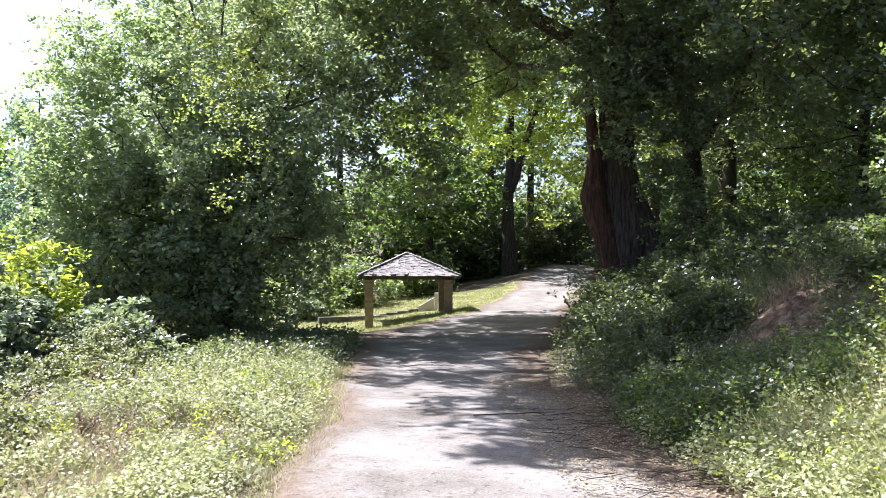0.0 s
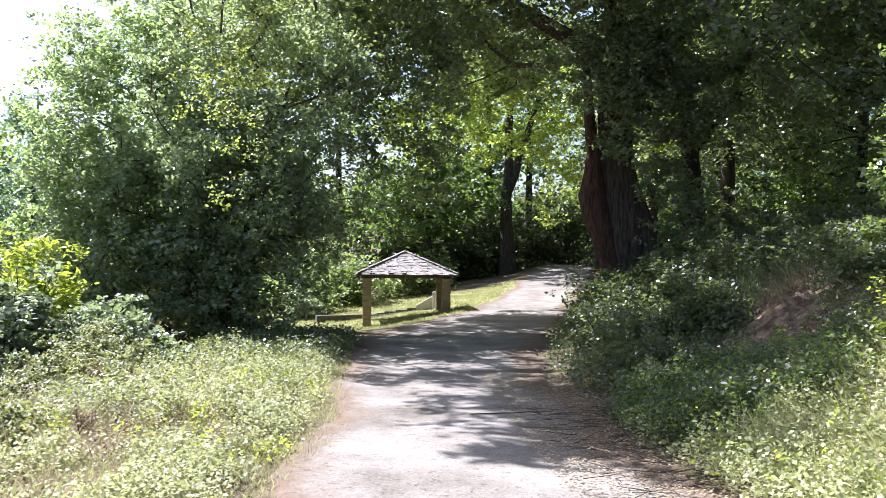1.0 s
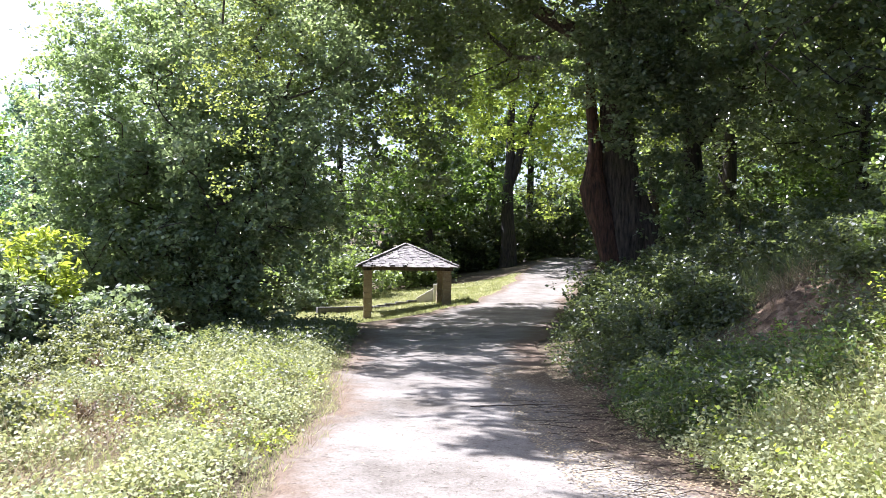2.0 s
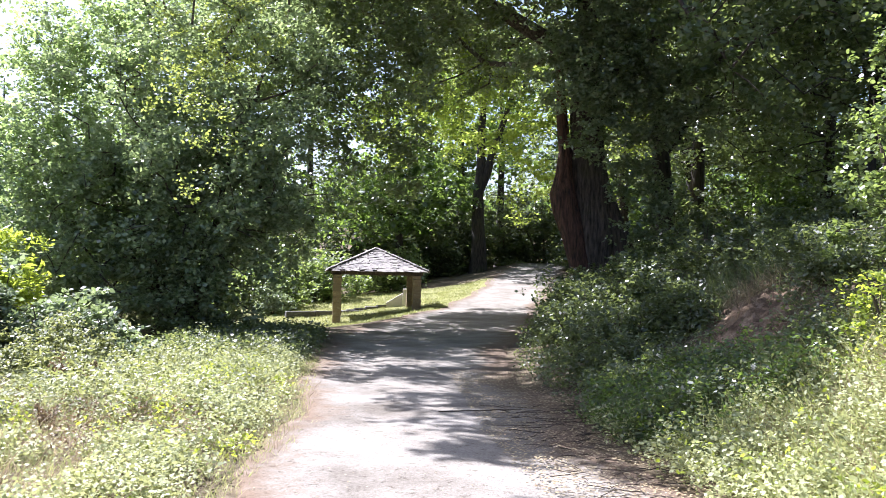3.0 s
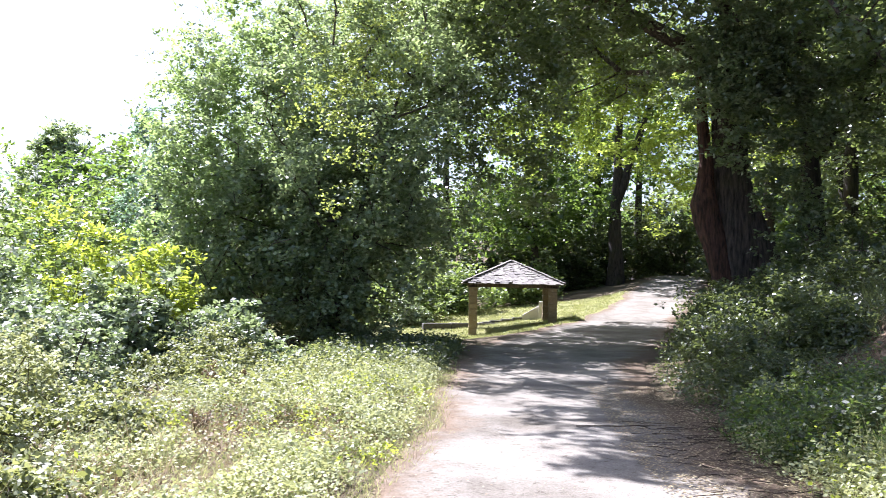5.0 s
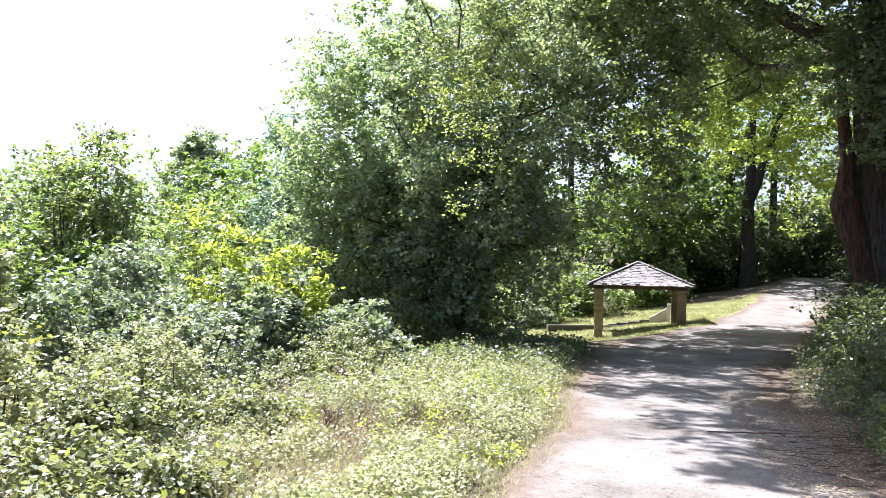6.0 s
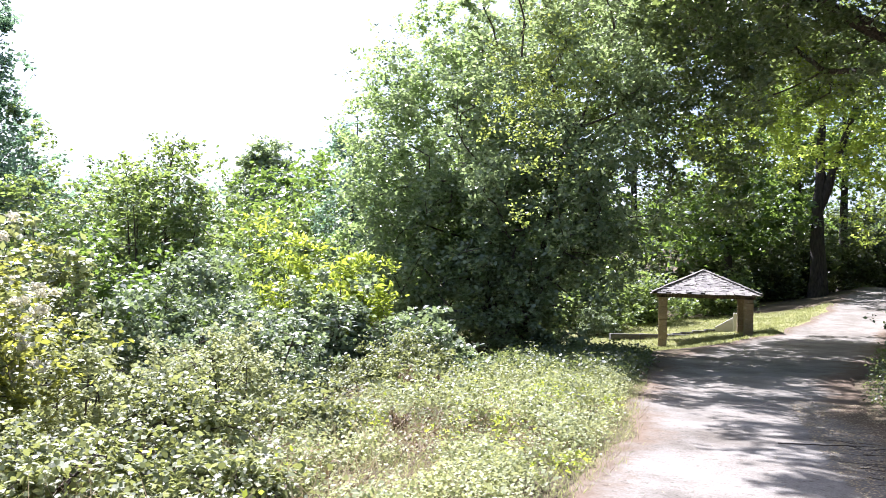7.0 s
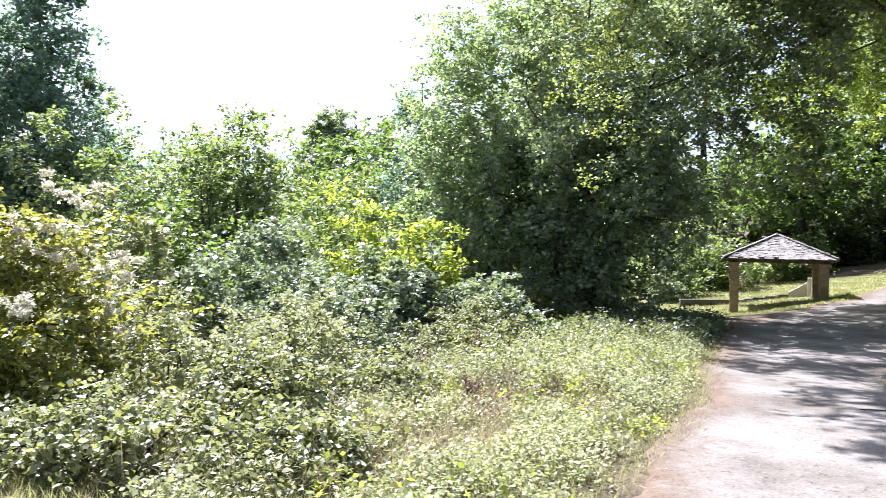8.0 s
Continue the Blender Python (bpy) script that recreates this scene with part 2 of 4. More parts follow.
def tubes(lines, sides=6, flute=0.0):
    """Tapered limbs: each line is (points, radii). Returns vertices and four-cornered faces."""
    vs, fs, o = [], [], 0
    ang = np.arange(sides) * 2 * np.pi / sides
    for pts, rad in lines:
        pts, rad = np.asarray(pts, float), np.asarray(rad, float)
        tan = np.gradient(pts, axis=0)
        tan /= np.linalg.norm(tan, axis=1)[:, None] + 1e-9
        ref = np.where(np.abs(tan[:, 2:]) > 0.9, np.array([[1.0, 0, 0]]), np.array([[0, 0, 1.0]]))
        a = np.cross(tan, ref)
        a /= np.linalg.norm(a, axis=1)[:, None] + 1e-9
        b = np.cross(tan, a)
        lobes = 1 + flute * (np.sin(3 * ang[None] + pts[:, 2:] * 0.5) + 0.7 * np.sin(7 * ang[None] + 1 + pts[:, 2:] * 0.3) + 0.4 * np.sin(13 * ang[None] + pts[:, 2:] * 0.8))
        ring = pts[:, None] + rad[:, None, None] * lobes[:, :, None] * (np.cos(ang)[None, :, None] * a[:, None] + np.sin(ang)[None, :, None] * b[:, None])
        n = len(pts)
        vs.append(ring.reshape(-1, 3))
        i = np.arange(n - 1)[:, None] * sides + np.arange(sides)[None]
        j = np.arange(n - 1)[:, None] * sides + (np.arange(sides)[None] + 1) % sides
        fs.append(np.stack([i, j, j + sides, i + sides], -1).reshape(-1, 4) + o)
        o += n * sides
    return np.concatenate(vs), np.concatenate(fs)


def unit(v):
    return v / (np.linalg.norm(v, axis=1)[:, None] + 1e-9)


def leaf_quads(c, length, rng, aspect=0.6, face_up=0.6, rise=0.0, fold=0.18, tilt=0.5, rounded=False):
    """One folded leaf at each point of c. rise tips the leaves up (grass) or down; rounded ones have six corners."""
    n = len(c)
    size = length * rng.uniform(0.65, 1.3, (n, 1))
    d = rng.normal(size=(n, 3))
    d[:, 2] = d[:, 2] * tilt + rise
    d = unit(d)
    nor = rng.normal(size=(n, 3))
    nor[:, 2] += face_up * 2
    side = unit(np.cross(d, nor))
    nor = np.cross(side, d)
    w = size * aspect * 0.5
    if rounded:
        lo, hi = c + d * size * 0.28 - nor * size * fold * 0.3, c + d * size * 0.7 - nor * size * fold * 0.3
        up = nor * w * fold * 2
        v = np.stack([c, lo + side * w * 0.9 + up, hi + side * w * 0.8 + up, c + d * size, hi - side * w * 0.8 + up, lo - side * w * 0.9 + up], 1)
        return v.reshape(-1, 3), np.arange(6 * n).reshape(n, 6)
    mid = c + d * size * 0.48 - nor * size * fold * 0.4
    v = np.stack([c, mid + side * w + nor * w * fold * 2, c + d * size, mid - side * w + nor * w * fold * 2], 1)
    return v.reshape(-1, 3), np.arange(4 * n).reshape(n, 4)


def smooth_step(a, b, x):
    u = np.clip((np.asarray(x, float) - a) / (b - a), 0, 1)
    return u * u * (3 - 2 * u)


# ---- the lie of the land ----
RY = np.array([-200, -40, 0, 4, 6.5, 9.2, 13, 16, 20, 24, 30, 36, 43, 50, 58, 70, 100, 300.0])
RX = np.array([1.5, 1.5, 0.75, 0.47, 0.38, 0.33, 0.15, 0.0, 0.2, 0.45, 1.6, 3.2, 4.95, 6.5, 8.6, 13, 30, 150.0])
RH = np.array([1.8, 1.8, 1.95, 1.93, 1.82, 1.64, 1.75, 1.84, 2.15, 2.6, 2.5, 1.95, 1.8, 2.0, 2.1, 2.2, 2.2, 2.2])
RZ = np.array([0, 0, 0, 0, 0, 0, 0, 0, 0.0, 0.02, 0.12, 0.38, 1.0, 1.75, 2.55, 3.0, 3.3, 3.3])


def road_at(y):
    return np.interp(y, RY, RX), np.interp(y, RY, RH), np.interp(y, RY, RZ)


def waves(x, y):
    return (np.sin(x * 1.7 + y * 0.6) * np.sin(y * 1.3 - x * 0.4) + 0.6 * np.sin(x * 3.9 - 1.1) * np.sin(y * 3.3 + x)) * 0.5


def land(x, y):
    """Height of the ground."""
    x, y = np.asarray(x, float), np.asarray(y, float)
    c, hw, z = road_at(y)
    u = x - c
    rt, lf = u - hw, -u - hw
    near = 1 - smooth_step(44, 58, y)
    bank = (0.5 + 1.6 * near) * smooth_step(0.0, 5.4, rt) + np.clip(rt - 4, 0, 40) * 0.06
    far_l = smooth_step(22, 33, y)
    fall = -1.3 * far_l * (1 - np.exp(-np.clip(lf, 0, None) * 0.2)) + (1 - far_l) * 0.06 * smooth_step(0, 0.8, lf)
    gully = -0.95 * (1 - far_l) * smooth_step(3.0, 7.0, lf)
    hill = 5.0 * smooth_step(64, 95, y) + 4.5 * smooth_step(8, 30, rt)
    rough = 0.05 * waves(x, y) * smooth_step(0.0, 1.2, np.maximum(rt, lf)) + 0.012 * waves(x * 2, y * 2)
    return z + bank + fall + gully + hill + rough


def spread(lo, hi, steps, reach, far):
    """Even steps between lo and hi, then ever wider ones out to far."""
    mid = np.linspace(lo, hi, steps)
    out = np.geomspace(mid[1] - mid[0], far, reach)
    return np.concatenate([lo - out[::-1], mid, hi + out])


gx, gy = spread(-16, 16, 110, 34, 2500), spread(-4, 64, 170, 34, 2500)
GX, GY = np.meshgrid(gx, gy)
gi = np.arange(GX.size).reshape(GX.shape)
gf = np.stack([gi[:-1, :-1], gi[:-1, 1:], gi[1:, 1:], gi[1:, :-1]], -1).reshape(-1, 4)
GC, GW, _ = road_at(GY)
under = -0.05 * (1 - smooth_step(-0.5, 0.0, np.abs(GX - GC) - GW))
ground = part_mesh("ground", raw_mesh("ground", np.stack([GX, GY, land(GX, GY) + under], -1).reshape(-1, 3), gf), M_GROUND)
lawn_in = smooth_step(30, 34, GY) * (1 - smooth_step(45, 50, GY)) * smooth_step(-15, -10, GX) * (1 - smooth_step(-0.5, 0.5, GX - GC))
mark(ground, 0.9 * lawn_in)
tagged(ground, "brown soil with leaf litter and low green growth", "ground", kind="structure")

ry = np.concatenate([np.linspace(-40, -2, 40), np.linspace(-1.8, 64, 380), np.linspace(65, 120, 56)])
rc, rh, _ = road_at(ry)
ragged = 0.14 * np.sin(ry * 1.3) + 0.06 * np.sin(ry * 3.1 + 1) + 0.02 * np.sin(ry * 7.7)
ragged2 = 0.14 * np.sin(ry * 1.1 + 2) + 0.06 * np.sin(ry * 2.7) + 0.02 * np.sin(ry * 6.9)
cols = np.linspace(-1, 1, 29)
left, right = rc - rh + ragged, rc + rh + ragged2
RXg = (left[:, None] * (1 - cols) + right[:, None] * (1 + cols)) / 2
RYg = np.repeat(ry[:, None], len(cols), 1)
lift = 0.012 - 0.10 * smooth_step(0.93, 1.0, np.abs(cols))[None]
rut = -0.02 * (np.exp(-((cols - 0.45) / 0.14) ** 2) + np.exp(-((cols + 0.45) / 0.14) ** 2))[None]
ri = np.arange(RXg.size).reshape(RXg.shape)
rf = np.stack([ri[:-1, :-1], ri[:-1, 1:], ri[1:, 1:], ri[1:, :-1]], -1).reshape(-1, 4)
road = part_mesh("road", raw_mesh("road", np.stack([RXg, RYg, land(RXg, RYg) + lift + rut + 0.012], -1).reshape(-1, 3), rf), M_ROAD)
mark(road, 0.55 * smooth_step(0.5, 1.0, np.abs(cols))[None] + 0.25 * smooth_step(0.2, 0.9, cols)[None] * (smooth_step(6, 8.5, RYg) - smooth_step(20, 26, RYg)))
tagged(road, "pale gravel track with faint wheel ruts", "road", kind="structure")


# ---- trees ----
def crown_points(rng, blobs, count, shell=0.6):
    """Clump centres in a union of ellipsoids (x, y, z, rx, ry, rz), more of them near the outside."""
    vol = np.array([b[3] * b[4] * b[5] for b in blobs]) ** 0.75
    pick = rng.choice(len(blobs), count, p=vol / vol.sum())
    d = unit(rng.normal(size=(count, 3)))
    r = np.where(rng.random(count) < shell, rng.uniform(0.78, 1.05, count), rng.uniform(0.15, 0.8, count))
    b = np.array(blobs, float)[pick]
    return b[:, :3] + d * r[:, None] * b[:, 3:6]


def grow(rng, stems, points, thin=0.012, thick=0.2):
    """Join each clump to the nearest wood; limbs thicken by what they carry. Returns lines for tubes()."""
    nodes = [p for pts, _ in stems for p in np.asarray(pts, float)[len(pts) // 3:]]
    roots = len(nodes)
    pos = np.array(nodes + list(points))
    parent = np.full(len(pos), -1)
    start = np.min(np.linalg.norm(np.asarray(points)[:, None] - np.array(nodes)[None], axis=2), axis=1)
    order = np.argsort(start) + roots
    have = list(range(roots))
    reach = np.zeros(len(pos))
    for i in order:
        dv = pos[i] - pos[have]
        dist = np.linalg.norm(dv, axis=1) + 0.35 * reach[have] + np.where(dv[:, 2] < -0.5, 0.6, 0)
        j = have[int(np.argmin(dist))]
        parent[i], reach[i] = j, reach[j] + np.linalg.norm(pos[i] - pos[j])
        have.append(i)
    load = np.zeros(len(pos))
    for i in order[::-1]:
        load[i] += 1
        if parent[i] >= roots:
            load[parent[i]] += load[i]
    lines = []
    for i in order:
        a, b = pos[parent[i]], pos[i]
        ra = min(thick, thin * (load[i] + 1) ** 0.5)
        rb = min(thick, thin * max(load[i], 0.4) ** 0.5) * 0.8
        bend = (a + b) / 2 + rng.normal(size=3) * np.linalg.norm(b - a) * 0.08
        bend[2] += 0.04 * np.linalg.norm(b - a)
        lines.append(([a, bend, b], [ra, (ra + rb) / 2, rb]))
    return lines


def foliage(rng, points, per, clump, size, aspect=0.62, flat=0.65, face_up=0.45, rise=-0.15, rounded=False):
    n = len(points)
    k = rng.poisson(per, n)
    sub = 7
    r = clump * rng.uniform(0.5, 1.4, n)
    spray = rng.normal(size=(n, sub, 3)) * 0.5 * r[:, None, None]
    spray[..., 2] *= flat
    spray += points[:, None]
    own = np.repeat(np.arange(n), k)
    c = spray[own, rng.integers(0, sub, len(own))]
    off = rng.normal(size=(len(c), 3)) * np.array([1, 1, 0.7])
    return leaf_quads(c + off * (0.16 * r[own])[:, None], size, rng, aspect, face_up, rise, rounded=rounded)


def trunk_line(rng, base, top, r0, r1, steps=9, wob=0.12, flare=0.5):
    base, top = np.array(base, float), np.array(top, float)
    u = np.linspace(0, 1, steps)[:, None]
    pts = base + (top - base) * u + np.concatenate([np.zeros((1, 3)), np.cumsum(rng.normal(size=(steps - 1, 3)) * wob * 0.4, 0)]) * np.array([1, 1, 0.2])
    u = u[:, 0]
    return pts, (r0 * (1 - u) + r1 * u) * (1 + flare * np.exp(-u * 9))


def tree(name, base, stems, blobs, clumps, per, clump, size, leaf, bark=None, seed=1, label="", category="tree", group="",
         thin=0.014, thick=0.22, shell=0.6, sides=10, extra=(), bare=(), aspect=0.62, flat=0.65, flute=0.0, second=()):
    """A tree at its base: stems as (points, radii), a crown of leaf clumps on limbs. All places relative to the base."""
    rng = np.random.default_rng(seed)
    root = new(name)
    root.matrix_basis = Matrix.Translation(base)
    tagged(root, label, category, group)
    pts = crown_points(rng, blobs, clumps, shell)
    v, f = tubes(stems, sides, flute)
    part_mesh("trunk", raw_mesh("trunk", v, f), bark or M_BARK, root)
    for st, mat2, lab in second:
        v, f = tubes([st], sides, flute)
        part_mesh("second_stem", raw_mesh("second_stem", v, f), mat2, root, lab)
    v, f = tubes(grow(rng, stems, pts, thin, thick) + list(bare), 5)
    part_mesh("branchwork", raw_mesh("branchwork", v, f), bark or M_BARK, root)
    v, f = foliage(rng, pts, per, clump, size, aspect, flat)
    part_mesh("crown", raw_mesh("crown", v, f), leaf, root)
    for nm, xb, n2, p2, c2, s2, lf2, lab in extra:
        q = crown_points(rng, xb, n2, 0.7)
        v, f = foliage(rng, q, p2, c2, s2)
        part_mesh(nm, raw_mesh(nm, v, f), lf2, root, lab)
    return root


def ground_z(x, y):
    return float(land(x, y))


def stem(rng, top, r0, r1, base=(0, 0, -0.3), steps=9, wob=0.12, flare=0.4):
    return trunk_line(rng, base, top, r0, r1, steps, wob, flare)


rg = np.random.default_rng(11)
# The dense broad tree on the left of the track, leafy down to the ground
bx, by = -6.2, 24.5
tree("broad_tree", (bx, by, ground_z(bx, by)), [stem(rg, (0.3, 0.6, 7.2), 0.26, 0.05), stem(rg, (-1.6, 0.6, 6.4), 0.18, 0.04, (-0.3, 0.1, -0.3)), stem(rg, (1.2, 0.4, 6.2), 0.15, 0.04, (0.1, 0.2, -0.3))],
     # The last lobe hangs above the view, added to shade the track
     [(-0.1, 0, 5.6, 4.4, 4.3, 4.2), (0.9, 0, 8.4, 3.2, 3.2, 2.3), (-0.6, -0.5, 2.4, 3.6, 3.4, 2.4), (0.9, -0.8, 4.2, 3.0, 3.0, 2.2), (-1.6, -0.8, 3.0, 3.0, 3.0, 2.6), (-0.7, -1.0, 1.0, 2.7, 2.4, 1.2), (0.7, -1.2, 1.9, 2.3, 2.0, 1.7), (1.6, -4.3, 10.6, 2.6, 2.4, 1.8)],
     680, 180, 0.7, 0.132, L_DARK, seed=3, label="dense dark green broadleaf tree leafy down to the ground", thin=0.012,
     # Left side gets lighter leaves to stand for sun on it
     extra=[("sun_tone_crown", [(-3.2, 0.2, 5.6, 1.9, 3.0, 3.4), (-2.2, 0, 7.8, 1.9, 2.8, 2.2), (-3.0, -0.8, 3.4, 1.8, 2.4, 2.2)], 160, 140, 0.7, 0.13, L_RIM, "thinner pale green leaves, coloured lighter for the sunny side")])

# The old oak on the bank, two stems, its crown over the track
ox, oy = 5.9, 29.0
oz = ground_z(ox, oy)
oak_a = (np.array([(-0.1, 0, -0.9), (-0.08, 0, 0.0), (0.0, 0, 1.0), (0.08, 0, 2.2), (-0.05, 0, 3.5), (-0.2, 0, 5.0), (-0.25, 0, 6.6), (-0.2, 0, 8.5), (-0.1, 0.2, 11), (0.2, 0.2, 14)]), np.array([0.8, 0.62, 0.62, 0.68, 0.58, 0.52, 0.5, 0.42, 0.3, 0.15]))
oak_b = (np.array([(-0.3, -0.35, -0.9), (-0.38, -0.4, 0.4), (-0.52, -0.4, 1.4), (-0.74, -0.35, 2.3), (-0.98, -0.3, 3.1), (-1.07, -0.28, 3.6), (-1.02, -0.25, 4.2), (-0.97, -0.2, 5.0), (-1.08, -0.1, 6.2), (-1.2, 0, 8.6)]), np.array([0.34, 0.32, 0.34, 0.36, 0.4, 0.4, 0.27, 0.2, 0.17, 0.08]))
oak_c = (np.array([(1.25, -0.1, 0.2), (1.05, -0.12, 1.4), (0.75, -0.12, 2.3), (0.45, -0.1, 3.2), (0.2, -0.05, 4.2)]), np.array([0.42, 0.4, 0.36, 0.32, 0.24]))
limb_l = (np.array([(-0.3, 0, 7.5), (-1.3, -0.5, 8.4), (-2.6, -1.2, 8.9), (-4.3, -2, 9.6), (-6.5, -3, 10.2)]), np.array([0.34, 0.28, 0.24, 0.18, 0.1]))
limb_r = (np.array([(0.1, 0, 6.5), (1.2, -0.6, 8.3), (2.6, -1.0, 9.4), (4.5, -1.5, 10.5)]), np.array([0.28, 0.24, 0.18, 0.1]))
limb_f = (np.array([(-0.2, -0.2, 8), (-0.8, -2.0, 9.6), (-1.5, -4.5, 10.6), (-2.2, -7, 11)]), np.array([0.26, 0.2, 0.15, 0.08]))
tree("oak_tree", (ox, oy, oz), [oak_a, limb_l, limb_r, limb_f],
     [(-1.0, -1, 12.5, 8.5, 8.0, 4.5), (-7.0, -3, 10.6, 4.2, 4.5, 3.2), (4.5, -2, 9.5, 5, 5, 3.6), (-2.5, -3.5, 10.2, 3.5, 3, 1.3), (0.4, -2.2, 6.0, 1.6, 0.9, 1.7), (1.5, -1.6, 3.2, 0.6, 0.6, 1.3), (-4.0, -8, 13, 6.0, 4.5, 3.0),
      # The first three lobes below are added to shade track and bank
      (-8.8, -11.2, 11.5, 3.0, 3.2, 1.3), (-10.6, 7.0, 12.2, 4.2, 3.4, 2.0), (-6.6, 4.5, 12.4, 3.6, 3.6, 2.0), (-5.5, 5, 10.5, 3.5, 3.5, 3.0), (-3.5, 8.5, 11.5, 4, 3.5, 3), (7.5, -5, 7.2, 4.0, 3.8, 3.0), (3.2, -8.5, 7.4, 3.2, 3.0, 2.4)],
     820, 150, 0.9, 0.18, L_OAK, seed=5, label="old oak with a thick furrowed trunk spreading over the track", thin=0.016, thick=0.2,
     sides=30, flute=0.075, second=[(oak_b, M_BARK_RED, "leaning reddish stem"), (oak_c, M_BARK, "dark spreading root buttress")], extra=[("sun_tone_sprays", [(-10.2, -11.5, 4.2, 0.9, 0.8, 2.0), (-9.6, -11.5, 5.6, 1.2, 0.8, 1.0)], 46, 60, 0.45, 0.08, L_OAK_SUN, "leaves coloured yellow for sun from behind"),
                                    # Little light falls under the canopy, so these sprays carry a brighter colour
                                    ("front_sprays", [(0.5, -2.4, 5.8, 1.6, 0.7, 1.8), (1.4, -1.8, 3.0, 0.7, 0.5, 1.3), (-1.4, -2.4, 7.4, 1.6, 0.8, 1.2), (2.6, -2.6, 6.6, 1.6, 0.8, 1.6), (-0.2, -2.8, 8.0, 1.9, 0.8, 2.0), (0.6, -3.0, 9.4, 2.2, 0.8, 1.6), (-0.4, -2.6, 6.9, 1.2, 0.6, 1.0), (0.8, -1.7, 3.9, 0.4, 0.35, 0.8)], 260, 120, 0.6, 0.14, L_SPRAY, "grey green sprays before the trunk, colour lifted for missing light"),
                                    # Rear crown in the L_GLOW colour, which imitates sun coming through
                                    ("sun_tone_crown", [(-2.8, 7, 8.3, 2.6, 2.2, 2.6), (-5.5, 8, 8.5, 3, 3, 3), (-1.0, 7, 5.6, 1.4, 2.0, 2.4), (1.6, 7, 7.0, 2.4, 2.2, 2.6)], 150, 110, 0.8, 0.16, L_GLOW, "leaves coloured yellow green for sun shining through"),
                                    ("low_crown", [(-7.4, -3.2, 6.4, 2.3, 1.8, 2.4), (-9.2, -2.6, 7.4, 1.8, 1.6, 2.2), (-5.2, -2.6, 8.2, 2.0, 1.6, 1.2), (-7.0, -2.0, 4.6, 1.6, 1.2, 1.5)], 120, 120, 0.75, 0.15, L_OAK, "grey green boughs hanging over the track"),
                                    # Added leaf masses above the view, placed only to shade the track
                                    ("unseen_shade_canopy", [(-10.7, -14.5, 11.4, 1.5, 1.7, 0.8), (-10.9, -12.4, 11.4, 1.5, 1.5, 0.8), (-8.4, -13.2, 11.4, 1.8, 1.5, 0.8), (-11.4, -10.8, 11.4, 1.4, 1.7, 0.8), (-8.6, -11.2, 11.4, 2.6, 2.2, 0.8), (-11.4, 4.0, 11.9, 3.2, 3.2, 1.0), (-9.2, 8.2, 12.2, 3.0, 2.6, 1.0), (-9.6, 0.6, 11.8, 3.0, 2.6, 1.0)], 275, 95, 0.8, 0.22, L_OAK, "unseen boughs added to cast shade on the track"),
                                    # Large coarse leaves above the view, added to deepen the shade
                                    ("unseen_shade_crown", [(-1.0, 0, 15, 8, 8, 2), (-2.5, 5, 14, 4.5, 6, 1.6), (-4, -8, 15, 5.5, 4, 1.4), (-8.8, -11.0, 12.6, 3.2, 3.4, 0.8), (-9.4, 6.2, 13.8, 4.6, 3.8, 1.2), (3, -8, 15, 5, 4.5, 1.4)], 270, 62, 1.1, 0.34, L_OAK, "")])

# Woodland on the bank and beyond the bend
def wood_tree(x, y, h, r, seed, lean=(0, 0), trunk=0.3, leaf=None, low=0.35, clumps=122, fork=False, size=0.17, label="tall woodland tree with a dark trunk"):
    rng = np.random.default_rng(seed)
    st = [stem(rng, (lean[0], lean[1], h * 0.8), trunk, trunk * 0.3, wob=0.2)]
    if fork:
        st.append(trunk_line(rng, st[0][0][3], (lean[0] + fork, lean[1], h * 0.75), trunk * 0.65, trunk * 0.25, 7, 0.15, 0))
    blobs = [(lean[0], lean[1], h * (low + 1) / 2, r, r, h * (1 - low) / 2), (lean[0] - r * 0.4, lean[1] - r * 0.3, h * (low + 0.15), r * 0.7, r * 0.7, h * 0.16),
             (lean[0] + r * 0.4, lean[1] - r * 0.2, h * (low + 0.2), r * 0.7, r * 0.7, h * 0.16)]
    return tree("woodland_tree", (x, y, ground_z(x, y)), st, blobs, clumps if y < 58 else int(clumps * 0.6), 80 if y < 45 else 66, 1.15, size * 1.15 if y < 45 else size * 1.9, leaf or L_WOOD, M_BARK_DARK, seed=seed, label=label, group="woodland trees")


